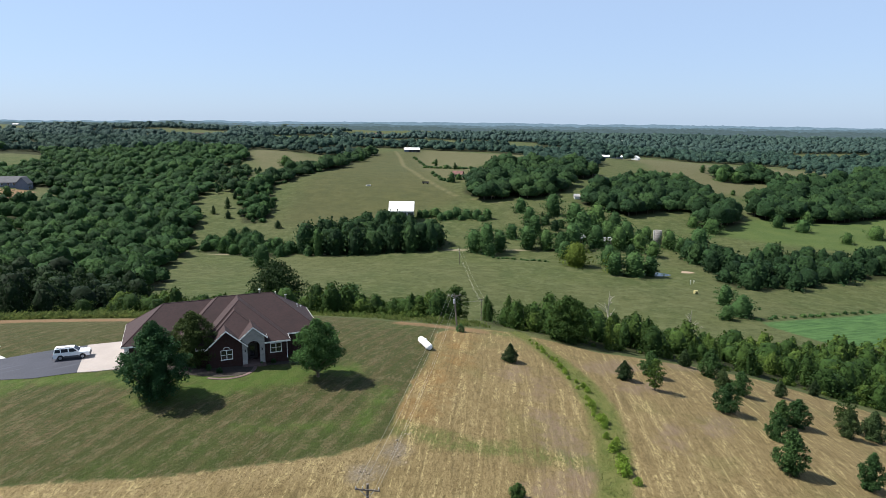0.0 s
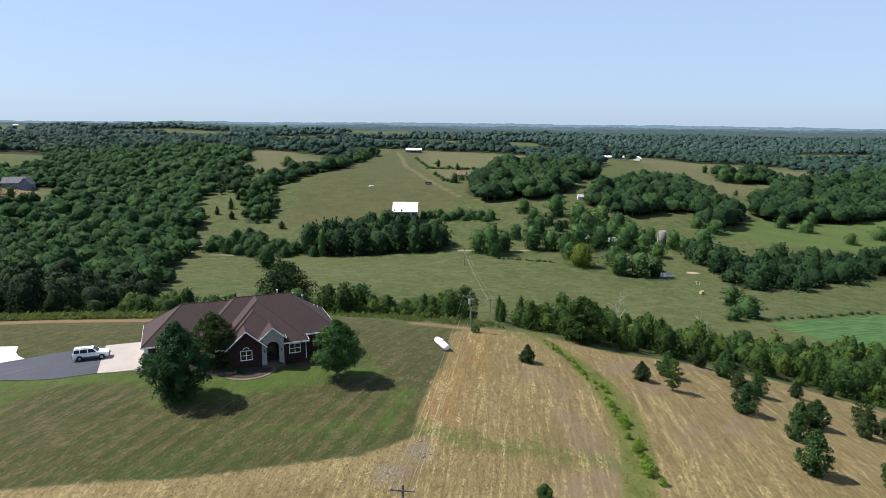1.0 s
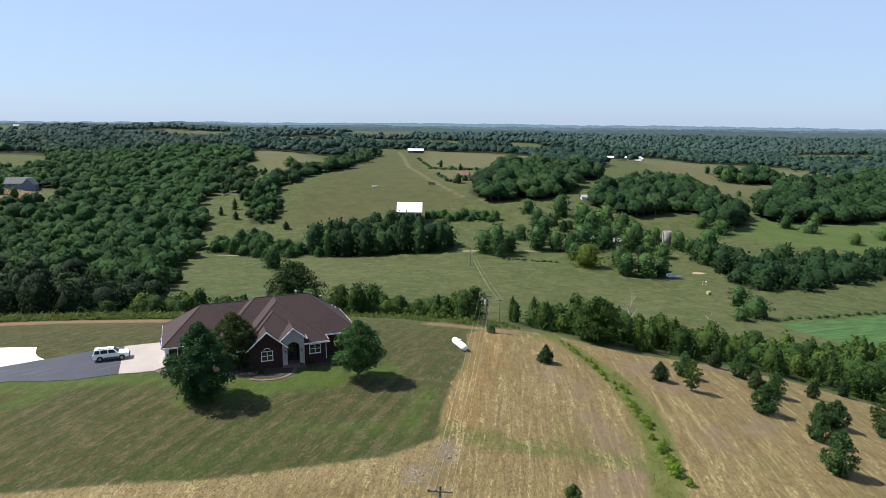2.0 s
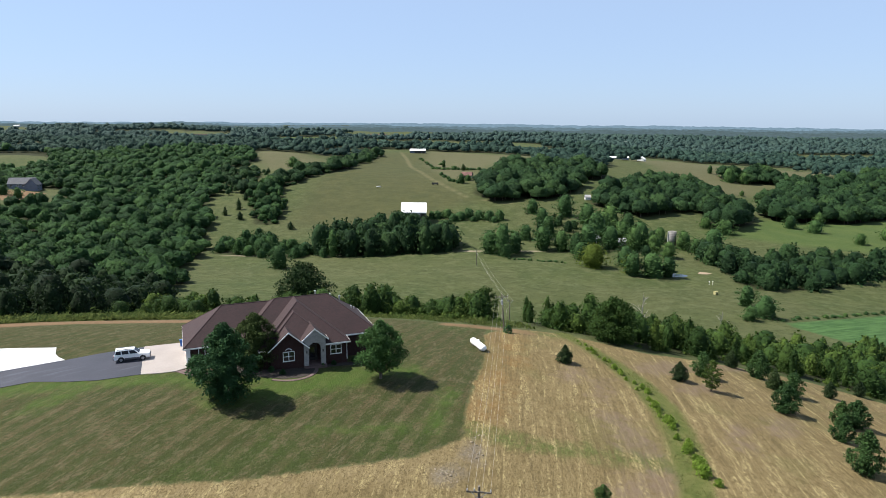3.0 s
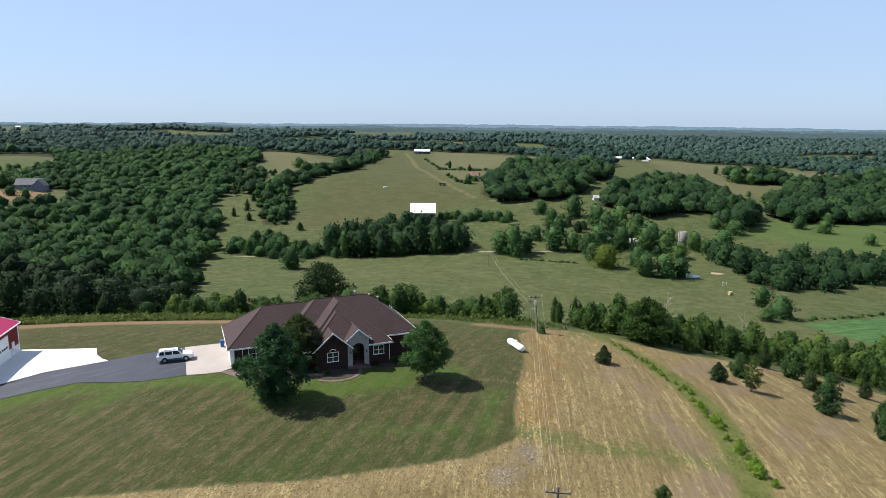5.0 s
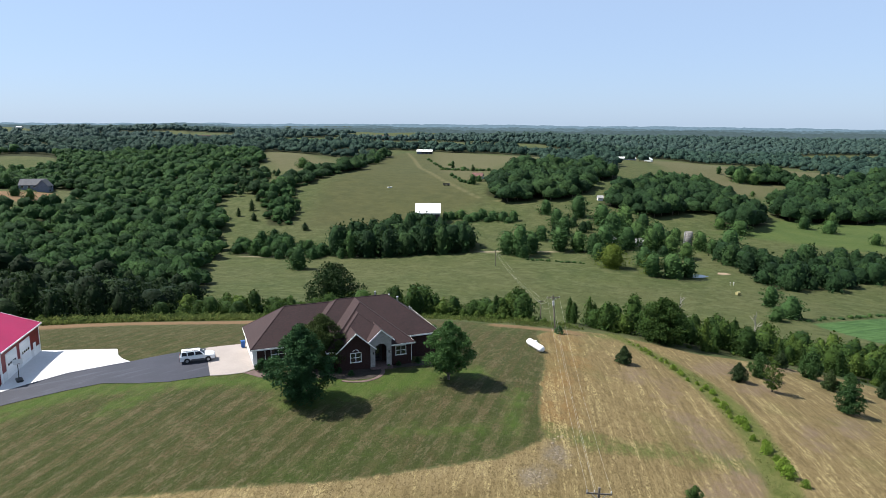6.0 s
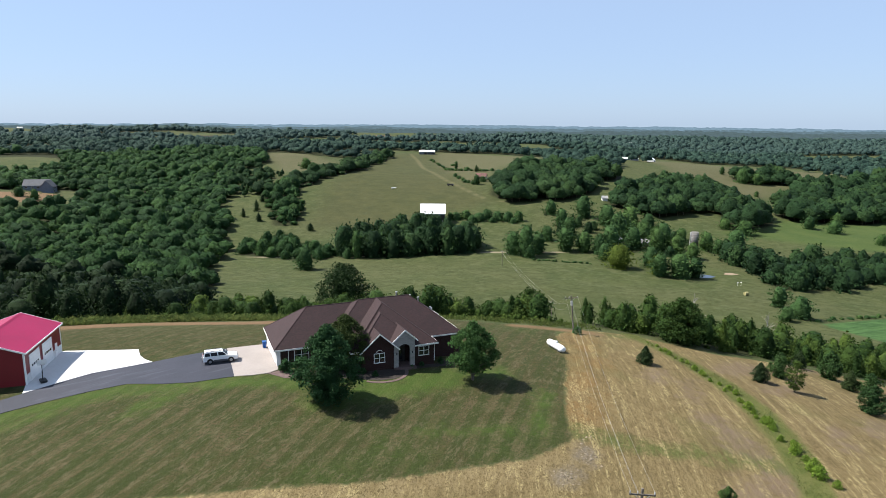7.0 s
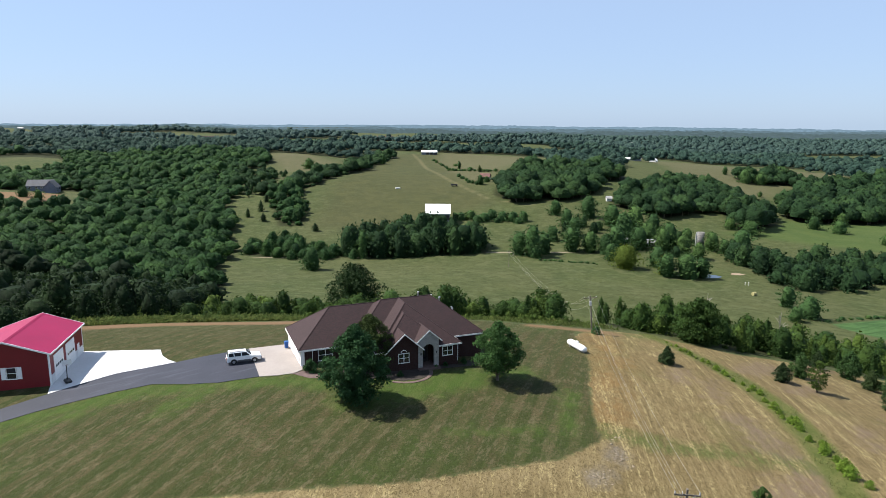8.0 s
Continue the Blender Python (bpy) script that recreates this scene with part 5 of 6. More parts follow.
# ---- the white car ----
def build_car():
    car = thing("car", "white four-door sport utility car with grey lower cladding", "car", pose(-54.9, 91.9, gz(-54.9, 91.9) + 0.06, 0, 0, 21) @ Matrix.Scale(1.06, 4))
    L, W = 4.62, 1.74
    side = [(-2.26, 0.42), (-2.28, 0.95), (-2.20, 1.06), (1.12, 1.06), (2.05, 0.98), (2.26, 0.86), (2.28, 0.45), (1.85, 0.40)]
    for cx in (1.38, -1.36):
        side += [(cx + 0.44, 0.40)] + [(cx + 0.44 * math.cos(a), 0.40 + 0.40 * math.sin(a)) for a in np.linspace(0.15, math.pi - 0.15, 7)] + [(cx - 0.44, 0.40)]
    bm = slab_between(side, "y", -W / 2, W / 2)
    bmesh.ops.bevel(bm, geom=[e for e in bm.edges if abs(e.verts[0].co.y - e.verts[1].co.y) < 1e-4 and min(v.co.z for v in e.verts) > 0.8], offset=0.07, segments=3, affect="EDGES")
    body = part("body", bm, CARPAINT, car, "white painted body")
    bm = bmesh.new()
    lo = [(-2.20, 0.80), (1.05, 0.80), (1.05, -0.80), (-2.20, -0.80)]
    hi = [(-2.02, 0.64), (0.30, 0.64), (0.30, -0.64), (-2.02, -0.64)]
    a = [bm.verts.new((x, y, 1.05)) for x, y in lo]
    b = [bm.verts.new((x, y, 1.68)) for x, y in hi]
    for k in range(4):
        bm.faces.new((a[k], a[(k + 1) % 4], b[(k + 1) % 4], b[k]))
    bm.faces.new(b)
    bm.faces.new(a[::-1])
    bmesh.ops.bevel(bm, geom=bm.edges[:], offset=0.06, segments=2, affect="EDGES")
    cabin = part("cabin", bm, CARPAINT, car)

    def pane(corners, name="window"):
        bm = bmesh.new()
        n = (Vector(corners[1]) - Vector(corners[0])).cross(Vector(corners[2]) - Vector(corners[1])).normalized()
        f = [bm.verts.new(Vector(c) + n * 0.012) for c in corners]
        g = [bm.verts.new(Vector(c) - n * 0.02) for c in corners]
        bm.faces.new(f)
        bm.faces.new(g[::-1])
        for k in range(4):
            bm.faces.new((f[k], f[(k + 1) % 4], g[(k + 1) % 4], g[k]))
        part(name, bm, TINTED, cabin, "tinted glass")

    for s in (1, -1):
        def y(z):
            return s * (0.80 - (z - 1.05) / 0.63 * 0.16)
        for x0, x1, t0, t1 in ((-2.02, -1.32, -1.92, -1.36), (-1.22, -0.36, -1.26, -0.40), (-0.24, 0.78, -0.28, 0.32)):
            c = [(x0, y(1.12), 1.12), (x1, y(1.12), 1.12), (t1, y(1.58), 1.58), (t0, y(1.58), 1.58)]
            pane(c if s < 0 else c[::-1])
    pane([(0.97, 0.68, 1.12), (0.97, -0.68, 1.12), (0.37, -0.56, 1.61), (0.37, 0.56, 1.61)][::-1], "windscreen")
    pane([(-2.18, -0.68, 1.14), (-2.18, 0.68, 1.14), (-2.06, 0.56, 1.58), (-2.06, -0.56, 1.58)][::-1], "rear_window")
    for s in (1, -1):
        y0, y1 = sorted((s * (W / 2 + 0.003), s * (W / 2 + 0.03)))
        for x0, x1 in ((-0.90, 0.92),):
            part("side_cladding", box(x0, x1, y0, y1, 0.36, 0.60, 0.01), CLADDING, car)
        y0, y1 = sorted((s * 0.50, s * 0.56))
        part("roof_rail", box(-1.8, 0.1, y0, y1, 1.70, 1.76, 0.015), CLADDING, car)
        y0, y1 = sorted((s * 0.89, s * 1.05))
        part("mirror", box(0.72, 0.86, y0, y1, 1.08, 1.24, 0.03), CARPAINT, car)
        y0, y1 = sorted((s * 0.55, s * 0.84))
        part("headlight", box(2.22, 2.30, y0, y1, 0.68, 0.84, 0.02), STEEL, car)
        part("tail_light", box(-2.31, -2.25, *sorted((s * 0.66, s * 0.85)), 0.72, 1.02, 0.02), LAMPRED, car)
        for cx in (1.38, -1.36):
            w = part("wheel", rod((cx, s * 0.66, 0.36), (cx, s * 0.88, 0.36), 0.36, 0.36, 24), RUBBER, car)
            part("rim", rod((cx, s * 0.80, 0.36), (cx, s * 0.895, 0.36), 0.22, 0.20, 16), STEEL, w)
    part("front_bumper", box(2.20, 2.36, -0.84, 0.84, 0.40, 0.62, 0.05), CLADDING, car)
    part("rear_bumper", box(-2.38, -2.22, -0.84, 0.84, 0.42, 0.64, 0.05), CLADDING, car)
    part("grille", box(2.25, 2.295, -0.5, 0.5, 0.66, 0.84, 0.02), CLADDING, car)
    part("number_plate", box(-2.40, -2.37, -0.18, 0.18, 0.70, 0.82), CREAM, car)
    return car


build_car()

# ---- propane tank ----
tank = thing("propane_tank", "long white propane tank on concrete feet in the grass", "tank", stand((-2.8, 106.0), -68, 0.30) @ Matrix.Diagonal((1.0, 1.12, 1.08, 1)))
prof = [(0.02, -2.45), (0.25, -2.42), (0.42, -2.3), (0.5, -2.05), (0.52, -1.9), (0.52, 1.9), (0.5, 2.05), (0.42, 2.3), (0.25, 2.42), (0.02, 2.45)]
bm = revolve(prof, 24)
bmesh.ops.rotate(bm, verts=bm.verts, cent=(0, 0, 0), matrix=Matrix.Rotation(radians(90), 3, "Y"))
bmesh.ops.translate(bm, verts=bm.verts, vec=(0, 0, 0.85))
part("shell", bm, WHITE, tank, "white painted steel shell", True)
part("dome", revolve([(0.26, 1.33), (0.26, 1.52), (0.2, 1.6), (0.05, 1.62)], 16), WHITE, tank)
for x in (-1.4, 1.4):
    part("foot", box(x - 0.12, x + 0.12, -0.45, 0.45, -0.25, 0.5, 0.03), OLDCONC, tank)
    part("saddle", box(x - 0.06, x + 0.06, -0.4, 0.4, 0.36, 0.52, 0.02), STEEL, tank)

# ---- poles and wires ----
def utility_pole(at, top, lean=0.0, arm=2.1, turn=0.0, can=False, label="weathered wooden utility pole with a crossarm"):
    z0 = gz(*at)
    h = top - z0
    root = thing("utility_pole", label, "utility pole", pose(at[0], at[1], z0, 0, -lean, turn), "utility poles")
    part("pole", rod((0, 0, -0.8), (0, 0, h), 0.17, 0.11, 10), TIMBER, root)
    c = part("crossarm", box(-arm / 2, arm / 2, -0.17, -0.07, h - 0.55, h - 0.42, 0.01), TIMBER, root)
    for s in (-1, 1):
        part("brace", rod((s * 0.62, -0.16, h - 0.5), (0, -0.13, h - 1.1), 0.025, 0.025, 6), STEEL, root)
    for x in (-arm / 2 + 0.08, -0.38, arm / 2 - 0.08):
        bm = revolve([(0.03, h - 0.42), (0.05, h - 0.36), (0.06, h - 0.30), (0.035, h - 0.26), (0.05, h - 0.22), (0.02, h - 0.18)], 8)
        bmesh.ops.translate(bm, verts=bm.verts, vec=(x, -0.12, 0))
        part("insulator", bm, PORCELAIN, root)
    if can:
        bm = revolve([(0.05, h - 1.95), (0.21, h - 1.92), (0.22, h - 1.15), (0.24, h - 1.12), (0.1, h - 1.05)], 14)
        bmesh.ops.translate(bm, verts=bm.verts, vec=(-0.05, -0.38, 0))
        part("transformer", bm, PORCELAIN, root, "pale grey transformer can")
    return root


POLES = [((-6.0, 48.6), 4.7, 0.0, 2.1, -7, False), ((3.0, 119.8), 1.75, 5.0, 2.4, -7, True), ((12.4, 197.0), -20.6, 0.0, 2.0, -3, False), ((8.8, 325.0), -29.8, 0.0, 2.0, 1, False)]
roots = [utility_pole(*p) for p in POLES]
bpy.context.view_layer.update()


def wire(p, q, sag, r=0.014):
    pts = [Vector(p).lerp(Vector(q), k / 18) - Vector((0, 0, sag * 4 * (k / 18) * (1 - k / 18))) for k in range(19)]
    v, f = tube([tuple(c) for c in pts], [r] * 19, 5)
    ob = new("power_line", mesh_of("power_line", (v, f), WIRE))
    return tagged(ob, "thin bright power line strung between wooden poles", "power line", "power lines")


for (a, pa), (b, pb), sag, r in ((list(zip(roots, POLES))[0], list(zip(roots, POLES))[1], 1.3, 0.009), (list(zip(roots, POLES))[1], list(zip(roots, POLES))[2], 1.2, 0.014), (list(zip(roots, POLES))[2], list(zip(roots, POLES))[3], 1.6, 0.014)):
    ha, hb = pa[1] - gz(*pa[0]), pb[1] - gz(*pb[0])
    for f in (-1, -0.38, 1):
        xa = f * (pa[3] / 2 - 0.08) if abs(f) == 1 else f
        xb = f * (pb[3] / 2 - 0.08) if abs(f) == 1 else f
        wire(a.matrix_world @ Vector((xa, -0.12, ha - 0.2)), b.matrix_world @ Vector((xb, -0.12, hb - 0.2)), sag, r)
    wire(a.matrix_world @ Vector((0.12, 0, ha - 1.5)), b.matrix_world @ Vector((0.12, 0, hb - 1.5)), sag * 1.15, r)

# ---- trees of the lawn ----
# lighter copy of the maple leaves, with fuller sunlight put into its colour
LEAF_MAPLE_SUNLIT = leaf_material("sunlit maple leaves", (0.024, 0.064, 0.022), (0.072, 0.144, 0.039), (0.082, 0.154, 0.039), 0.22)
tree_thing("maple_tree", tree_shape(14, "egg", 10.4, 9.0, 17000, 0.24, 16, 0.05, 0.8, 0.3, 130), LEAF_LAWN, "large dark green maple on the front lawn", "lawn trees", (-36.8, 78.8), 100, 1.0, 0.35)
tree_thing("maple_tree", tree_shape(26, "egg", 8.9, 7.8, 14000, 0.22, 14, 0.17, 0.8, 0.3, 130), LEAF_MAPLE_SUNLIT, "rounded dark green maple beside the house", "lawn trees", (-17.8, 88.6), 0, 1.0, 0.42)
LEAF_OLIVE = leaf_material("olive leaves", (0.022, 0.040, 0.012), (0.050, 0.077, 0.022), (0.056, 0.079, 0.023), 0.2)
tree_thing("pear_tree", tree_shape(31, "round", 8.2, 7.6, 14000, 0.20, 2, 0.0, 1.2, 0.35, 130), LEAF_OLIVE, "olive green ornamental tree before the house", "lawn trees", (-36.2, 90.2), 0, 1.0, 0.3)

tree_thing("tree", tree_shape(35, "round", 9.4, 10.6, 9000, 0.33, 8, 0.0, 0.8, 0.3), LEAF, "big bushy dark green tree at the hayfield's edge", "valley trees", (25.0, 123.5), 0, 1.0, 0.12)
tree_thing("tree", tree_shape(36, "wide", 17.0, 21.0, 7000, 0.58, 8, 0.0, 0.8, 0.35, 70), LEAF_OAK_SHADE, "broad dark green tree standing behind the house", "valley trees", (-54.0, 205.0), 0, 1.0, 0.4)
tree_thing("tree", tree_shape(37, "tall", 13.5, 9.5, 2600, 0.5, 6, 0.0, 0.8, 0.35), LEAF, "tall narrow green tree below the lawn", "valley trees", (4.3, 190.0), 0, 1.0, 0.1)

# shrubs about the house
bush = tree_thing("shrub", tree_shape(70, "shrub", 1.9, 2.3, 900, 0.2, 2, 0.0), LEAF_LAWN, "clipped rounded green shrub at the house corner", "house shrubs", (-44.3, 87.9), 0, 1.0, 0.3)
for x, y, s in ((3.6, 119.0, 0.85), (-20.2, 111.0, 1.0), (-33.4, 88.3, 0.5), (-31.6, 87.6, 0.45), (-36.0, 89.0, 0.6), (-25.2, 92.6, 0.4), (-22.4, 94.3, 0.5), (-20.4, 95.6, 0.55), (-41.8, 89.0, 0.6), (-26.6, 91.3, 0.35)):
    copy_tree(bush, (x, y), x * 50, s, "small rounded green shrub in the mulch bed" if s < 0.8 else "rounded green shrub on the grass")

# young trees and cedars in the cut hayfield
rng2 = random.Random(4)
GROWN = {
    "cedar": ("cedar_tree", tree_shape(61, "cone", 4.0, 3.2, 4200, 0.16, 3, 0.0, 0.8, 0.5), LEAF_CEDAR, 4.0, 3.2, "dark green cedar standing in cut hay"),
    "round": ("young_tree", tree_shape(62, "egg", 5.0, 4.4, 4200, 0.21, 5, 0.0, 0.8, 0.3, 110), LEAF_MEADOW, 5.0, 4.6, "bushy young tree standing in cut hay"),
    "slim": ("young_tree", tree_shape(63, "tall", 5.4, 3.1, 1700, 0.20, 6, 0.08, 0.9), LEAF, 5.4, 2.9, "slim young tree standing in cut hay"),
}
first = {}


def grow(kind, x, y, h, w, label="", bank=GROWN, group="field trees"):
    name, shape, leaf, h0, w0, text = bank[kind]
    key = (id(bank), kind)
    if key not in first:
        ob = first[key] = tree_thing(name, shape, leaf, label or text, group, (x, y), rng2.random() * 360, 1.0, rng2.random() * 0.5)
    else:
        ob = copy_thing(first[key], stand((x, y)))
        ob["label"] = label or text
    sink = 0.05 if bank is GROWN else 0.05 + 0.09 * h
    w *= 1.0 if bank is GROWN else 1.28
    ob.matrix_basis = stand((x, y), rng2.random() * 360, sink) @ Matrix.Diagonal((w / w0, w / w0, (h + sink) / h0, 1))
    return ob


for kind, x, y, h, w in (("cedar", 11.4, 102.6, 3.1, 3.0), ("cedar", 30.4, 102.0, 3.2, 3.3), ("slim", 34.5, 98.8, 5.4, 2.9), ("round", 36.4, 107.2, 4.6, 4.2), ("round", 44.2, 94.2, 4.7, 5.0),
                         ("round", 43.5, 74.2, 6.0, 4.6), ("cedar", 62.7, 112.9, 3.2, 2.7), ("cedar", 75.1, 123.0, 3.3, 2.6), ("round", 52.4, 107.0, 4.4, 4.4), ("cedar", 49.9, 108.6, 3.8, 3.2),
                         ("round", 55.3, 94.0, 4.5, 4.8), ("round", 52.0, 92.6, 4.2, 3.4), ("round", 47.4, 85.0, 4.2, 3.6), ("cedar", 63.4, 94.0, 5.2, 3.6), ("slim", 66.0, 99.0, 5.6, 3.2),
                         ("round", 52.8, 72.8, 5.0, 3.6), ("cedar", 68.9, 96.0, 4.8, 4.6), ("round", 50.7, 116.0, 5.6, 4.8), ("cedar", 47.8, 121.2, 3.6, 2.8), ("round", 8.3, 63.6, 1.9, 2.2)):
    grow(kind, x, y, h, w)

# weeds down the uncut strip
weed = None
for k in range(34):
    f = k / 33
    y = 118 - 50 * f + rng2.uniform(-0.8, 0.8)
    x = 16.6 + 5.4 * math.sin(min(1, f * 1.5) * 1.57) + rng2.uniform(-0.7, 0.7)
    s = rng2.choice((0.5, 0.6, 0.8, 1.0)) * (0.55 + 0.75 * f)
    if weed is None:
        weed = tree_thing("weed_clump", tree_shape(81, "shrub", 1.3, 1.9, 520, 0.17, 0, -0.1, 0.9), LEAF_WEED, "tall green weeds in the uncut strip", "weeds", (x, y), 0, s, 0.3)
    else:
        copy_tree(weed, (x, y), k * 71, s)


def tufts(name, poly, n, high, label, seed, leaf=LEAF_WEED):
    """Standing grass and weeds over an outline, as one mesh."""
    r = np.random.default_rng(seed)
    xs, ys = [p[0] for p in poly], [p[1] for p in poly]
    x, y = r.uniform(min(xs), max(xs), n * 3), r.uniform(min(ys), max(ys), n * 3)
    ok = depth_in(poly, x, y) > 0
    x, y = x[ok][:n], y[ok][:n]
    n = len(x)
    a = r.random(n) * 6.283
    h = high * (0.3 + 0.7 * r.random(n)) * (0.5 + 0.9 * np.array([max(0.0, 0.5 + noise.noise(Vector((a_ / 3.5, b_ / 3.5, seed)))) for a_, b_ in zip(x, y)]))
    w = h * (0.2 + 0.3 * r.random(n))
    z = lie(x, y)
    dx, dy, tx, ty = np.cos(a) * w / 2, np.sin(a) * w / 2, r.normal(size=n) * h * 0.8, r.normal(size=n) * h * 0.8
    v = np.stack([np.stack([x - dx, y - dy, z - 0.05], 1), np.stack([x + dx, y + dy, z - 0.05], 1), np.stack([x + dx * 0.5 + tx, y + dy * 0.5 + ty, z + h], 1), np.stack([x - dx * 0.7 + tx, y - dy * 0.7 + ty, z + h * 0.85], 1)], 1).reshape(-1, 3)
    me = bpy.data.meshes.new(name)
    fill_mesh(me, v, np.arange(4 * n).reshape(-1, 4), None, np.repeat(r.random(n), 4))
    me.materials.append(leaf)
    return tagged(new(name, me), label, "grass", kind="stuff")


LEAF_RANK = leaf_material("rank weeds", (0.050, 0.088, 0.018), (0.090, 0.132, 0.030), (0.138, 0.150, 0.050), 0.45)
LEAF_GRASS = leaf_material("rank grass", (0.109, 0.140, 0.039), (0.167, 0.185, 0.062), (0.204, 0.192, 0.083), 0.5)
tufts("tall_grass", UNCUT, 4200, 0.20, "uncut green grass and weeds", 3, LEAF_GRASS)
tufts("tall_grass", [(-106, 114), (-96, 117.5), (-89, 121.5), (-79, 125.5), (-68, 127.5), (-56, 128.5), (-56, 140), (-84, 146), (-99, 132)], 20000, 0.95, "rank weeds between lawn and wood", 4, LEAF_RANK)
tufts("tall_grass", [(-58, 129), (-26, 133.5), (-9, 127), (1, 125), (10, 126), (8, 134), (-9, 138), (-26, 144), (-58, 144)], 8000, 0.6, "rank weeds along the lawn's edge", 5, LEAF_RANK)

# rubble where the slope was turned over
r = np.random.default_rng(8)
vs, fs, k = [], [], 0
for cx, cy, n, sx, sy in ((-5.2, 70.7, 40, 0.7, 1.2), (-8.4, 66.0, 50, 0.9, 0.8), (-4.0, 74.8, 12, 0.8, 0.5)):
    for _ in range(n):
        x, y, s = cx + r.normal() * sx, cy + r.normal() * sy, 0.03 + 0.09 * r.random() ** 2
        q = np.array([(-1, -1, -1), (1, -1, -1), (1, 1, -1), (-1, 1, -1), (-0.7, -0.8, 1), (0.8, -0.6, 0.8), (0.6, 0.7, 1), (-0.8, 0.6, 0.7)]) * s * (0.7 + 0.6 * r.random((8, 1))) * (1.5, 1.1, 0.5)
        vs.append(q + (x, y, gz(x, y) + s * 0.3))
        fs.append(np.array([(3, 2, 1, 0), (4, 5, 6, 7), (0, 1, 5, 4), (1, 2, 6, 5), (2, 3, 7, 6), (3, 0, 4, 7)]) + k)
        k += 8
tagged(new("rubble", mesh_of("rubble", (np.concatenate(vs), np.concatenate(fs)), ROCK)), "grey rubble scattered on the hay stubble", "stones", kind="stuff")

# ---- trees of the valley ----
VALLEY = {
    "round": ("tree", tree_shape(101, "round", 11, 9.5, 900, 0.54, 4, 0.0, 0.8, 0.5), LEAF_MEADOW, 11, 9.5, "leafy green tree standing in pasture"),
    "tall": ("tree", tree_shape(102, "tall", 13, 8, 900, 0.54, 4, 0.0, 0.8, 0.5), LEAF_MEADOW, 13, 8, "tall leafy green tree in the valley"),
    "wide": ("tree", tree_shape(103, "wide", 10.5, 11.5, 900, 0.54, 4, 0.0, 0.8, 0.5), LEAF_MEADOW, 10.5, 11.5, "broad leafy green tree in the valley"),
    "cedar": ("cedar_tree", tree_shape(104, "cone", 8, 5, 520, 0.42, 4, 0.0, 0.8, 0.5), LEAF_CEDAR, 8, 5, "dark cedar standing in a clearing"),
    "bush": ("bush", tree_shape(105, "shrub", 3, 4, 260, 0.34, 4, 0.0, 0.8, 0.5), LEAF_MEADOW, 3, 4, "low green bush at a field edge"),
    "willow": ("willow_tree", tree_shape(106, "wide", 11.5, 13.5, 1100, 0.52, 4, 0.0, 0.8, 0.5), LEAF_WILLOW, 11.5, 13.5, "bright yellow-green willow by the creek"),
}
FARM = [(18.3, 359.5, 12.5, 9.7), (24.8, 353, 17, 9.5), (26.5, 349.5, 7.4, 6.9), (32.5, 361.2, 11.6, 8.5), (55.9, 462.4, 10.2, 10), (58, 430.3, 12, 10), (59, 407.4, 12, 9.5), (42.8, 395.7, 8.7, 9.2), (49.4, 367.9, 13.8, 9.9),
        (59.7, 367, 11.5, 9.9), (77.8, 455, 15, 13), (67.2, 361.8, 11.3, 9.1), (74.8, 368.2, 14.5, 11.3), (86, 395, 17, 15), (102.4, 426, 15, 14), (88.9, 433.7, 14, 14), (90, 376, 13, 12), (103.5, 401, 10.3, 12.3), (95, 412, 14, 13), (112, 418, 12, 11)]
CREEKSIDE = [(66.1, 345, 9.6, 8.8), (86.4, 330.6, 11, 10), (84.3, 309, 11.5, 9), (93.3, 308, 12, 12.5), (101.7, 310, 10, 7.8), (113, 366.9, 10.8, 9.9), (107.9, 377, 16, 13), (102.4, 371, 14, 11.4), (126.6, 397.8, 8, 8.6), (133.6, 377.5, 11, 11), (138, 370, 8.5, 8), (151.5, 377, 13, 13), (169, 434, 7, 8.6), (176, 420, 9, 13), (118, 356, 9, 9)]
EAST = [(233.2, 446.8, 9.4, 10.4), (244, 434.8, 9.2, 11.7), (263.4, 464.6, 10.2, 9.2), (313.3, 490.8, 12, 9.7), (278.3, 699.8, 8.9, 6), (281, 657.3, 15, 17), (295, 655, 12, 13), (338, 701, 14, 18), (264.3, 590.4, 5.4, 5.3), (283, 418, 9.2, 13.5), (255, 403, 7.4, 8.7)]
for lot, k in ((FARM, 1.2), (CREEKSIDE, 1.15), (EAST, 1.0)):
    for x, y, h, w in lot:
        kind = "tall" if h / w > 1.25 else "wide" if h / w < 0.95 else "round"
        grow(kind, x, y, h * (0.5 + 0.5 * k), w * k, "", VALLEY, "valley trees")
grow("willow", 68.5, 326.0, 13.0, 16.5, "", VALLEY, "valley trees")
grow("willow", 84.0, 312.5, 10.5, 9.0, "slender yellow-green willow by the creek", VALLEY, "valley trees")
for x, y, h, w in ((-108.9, 425.8, 5.6, 5.4), (-163.4, 460.8, 6.6, 4.5), (-158.2, 476.2, 9.0, 4.7), (-149.2, 449.0, 6.4, 4.8), (-161.4, 504.4, 6.5, 5.4), (-150.6, 503.4, 7.4, 5.8), (12.1, 646.3, 7.0, 5.0)):
    grow("cedar", x, y, h, w, "", VALLEY, "cedars")
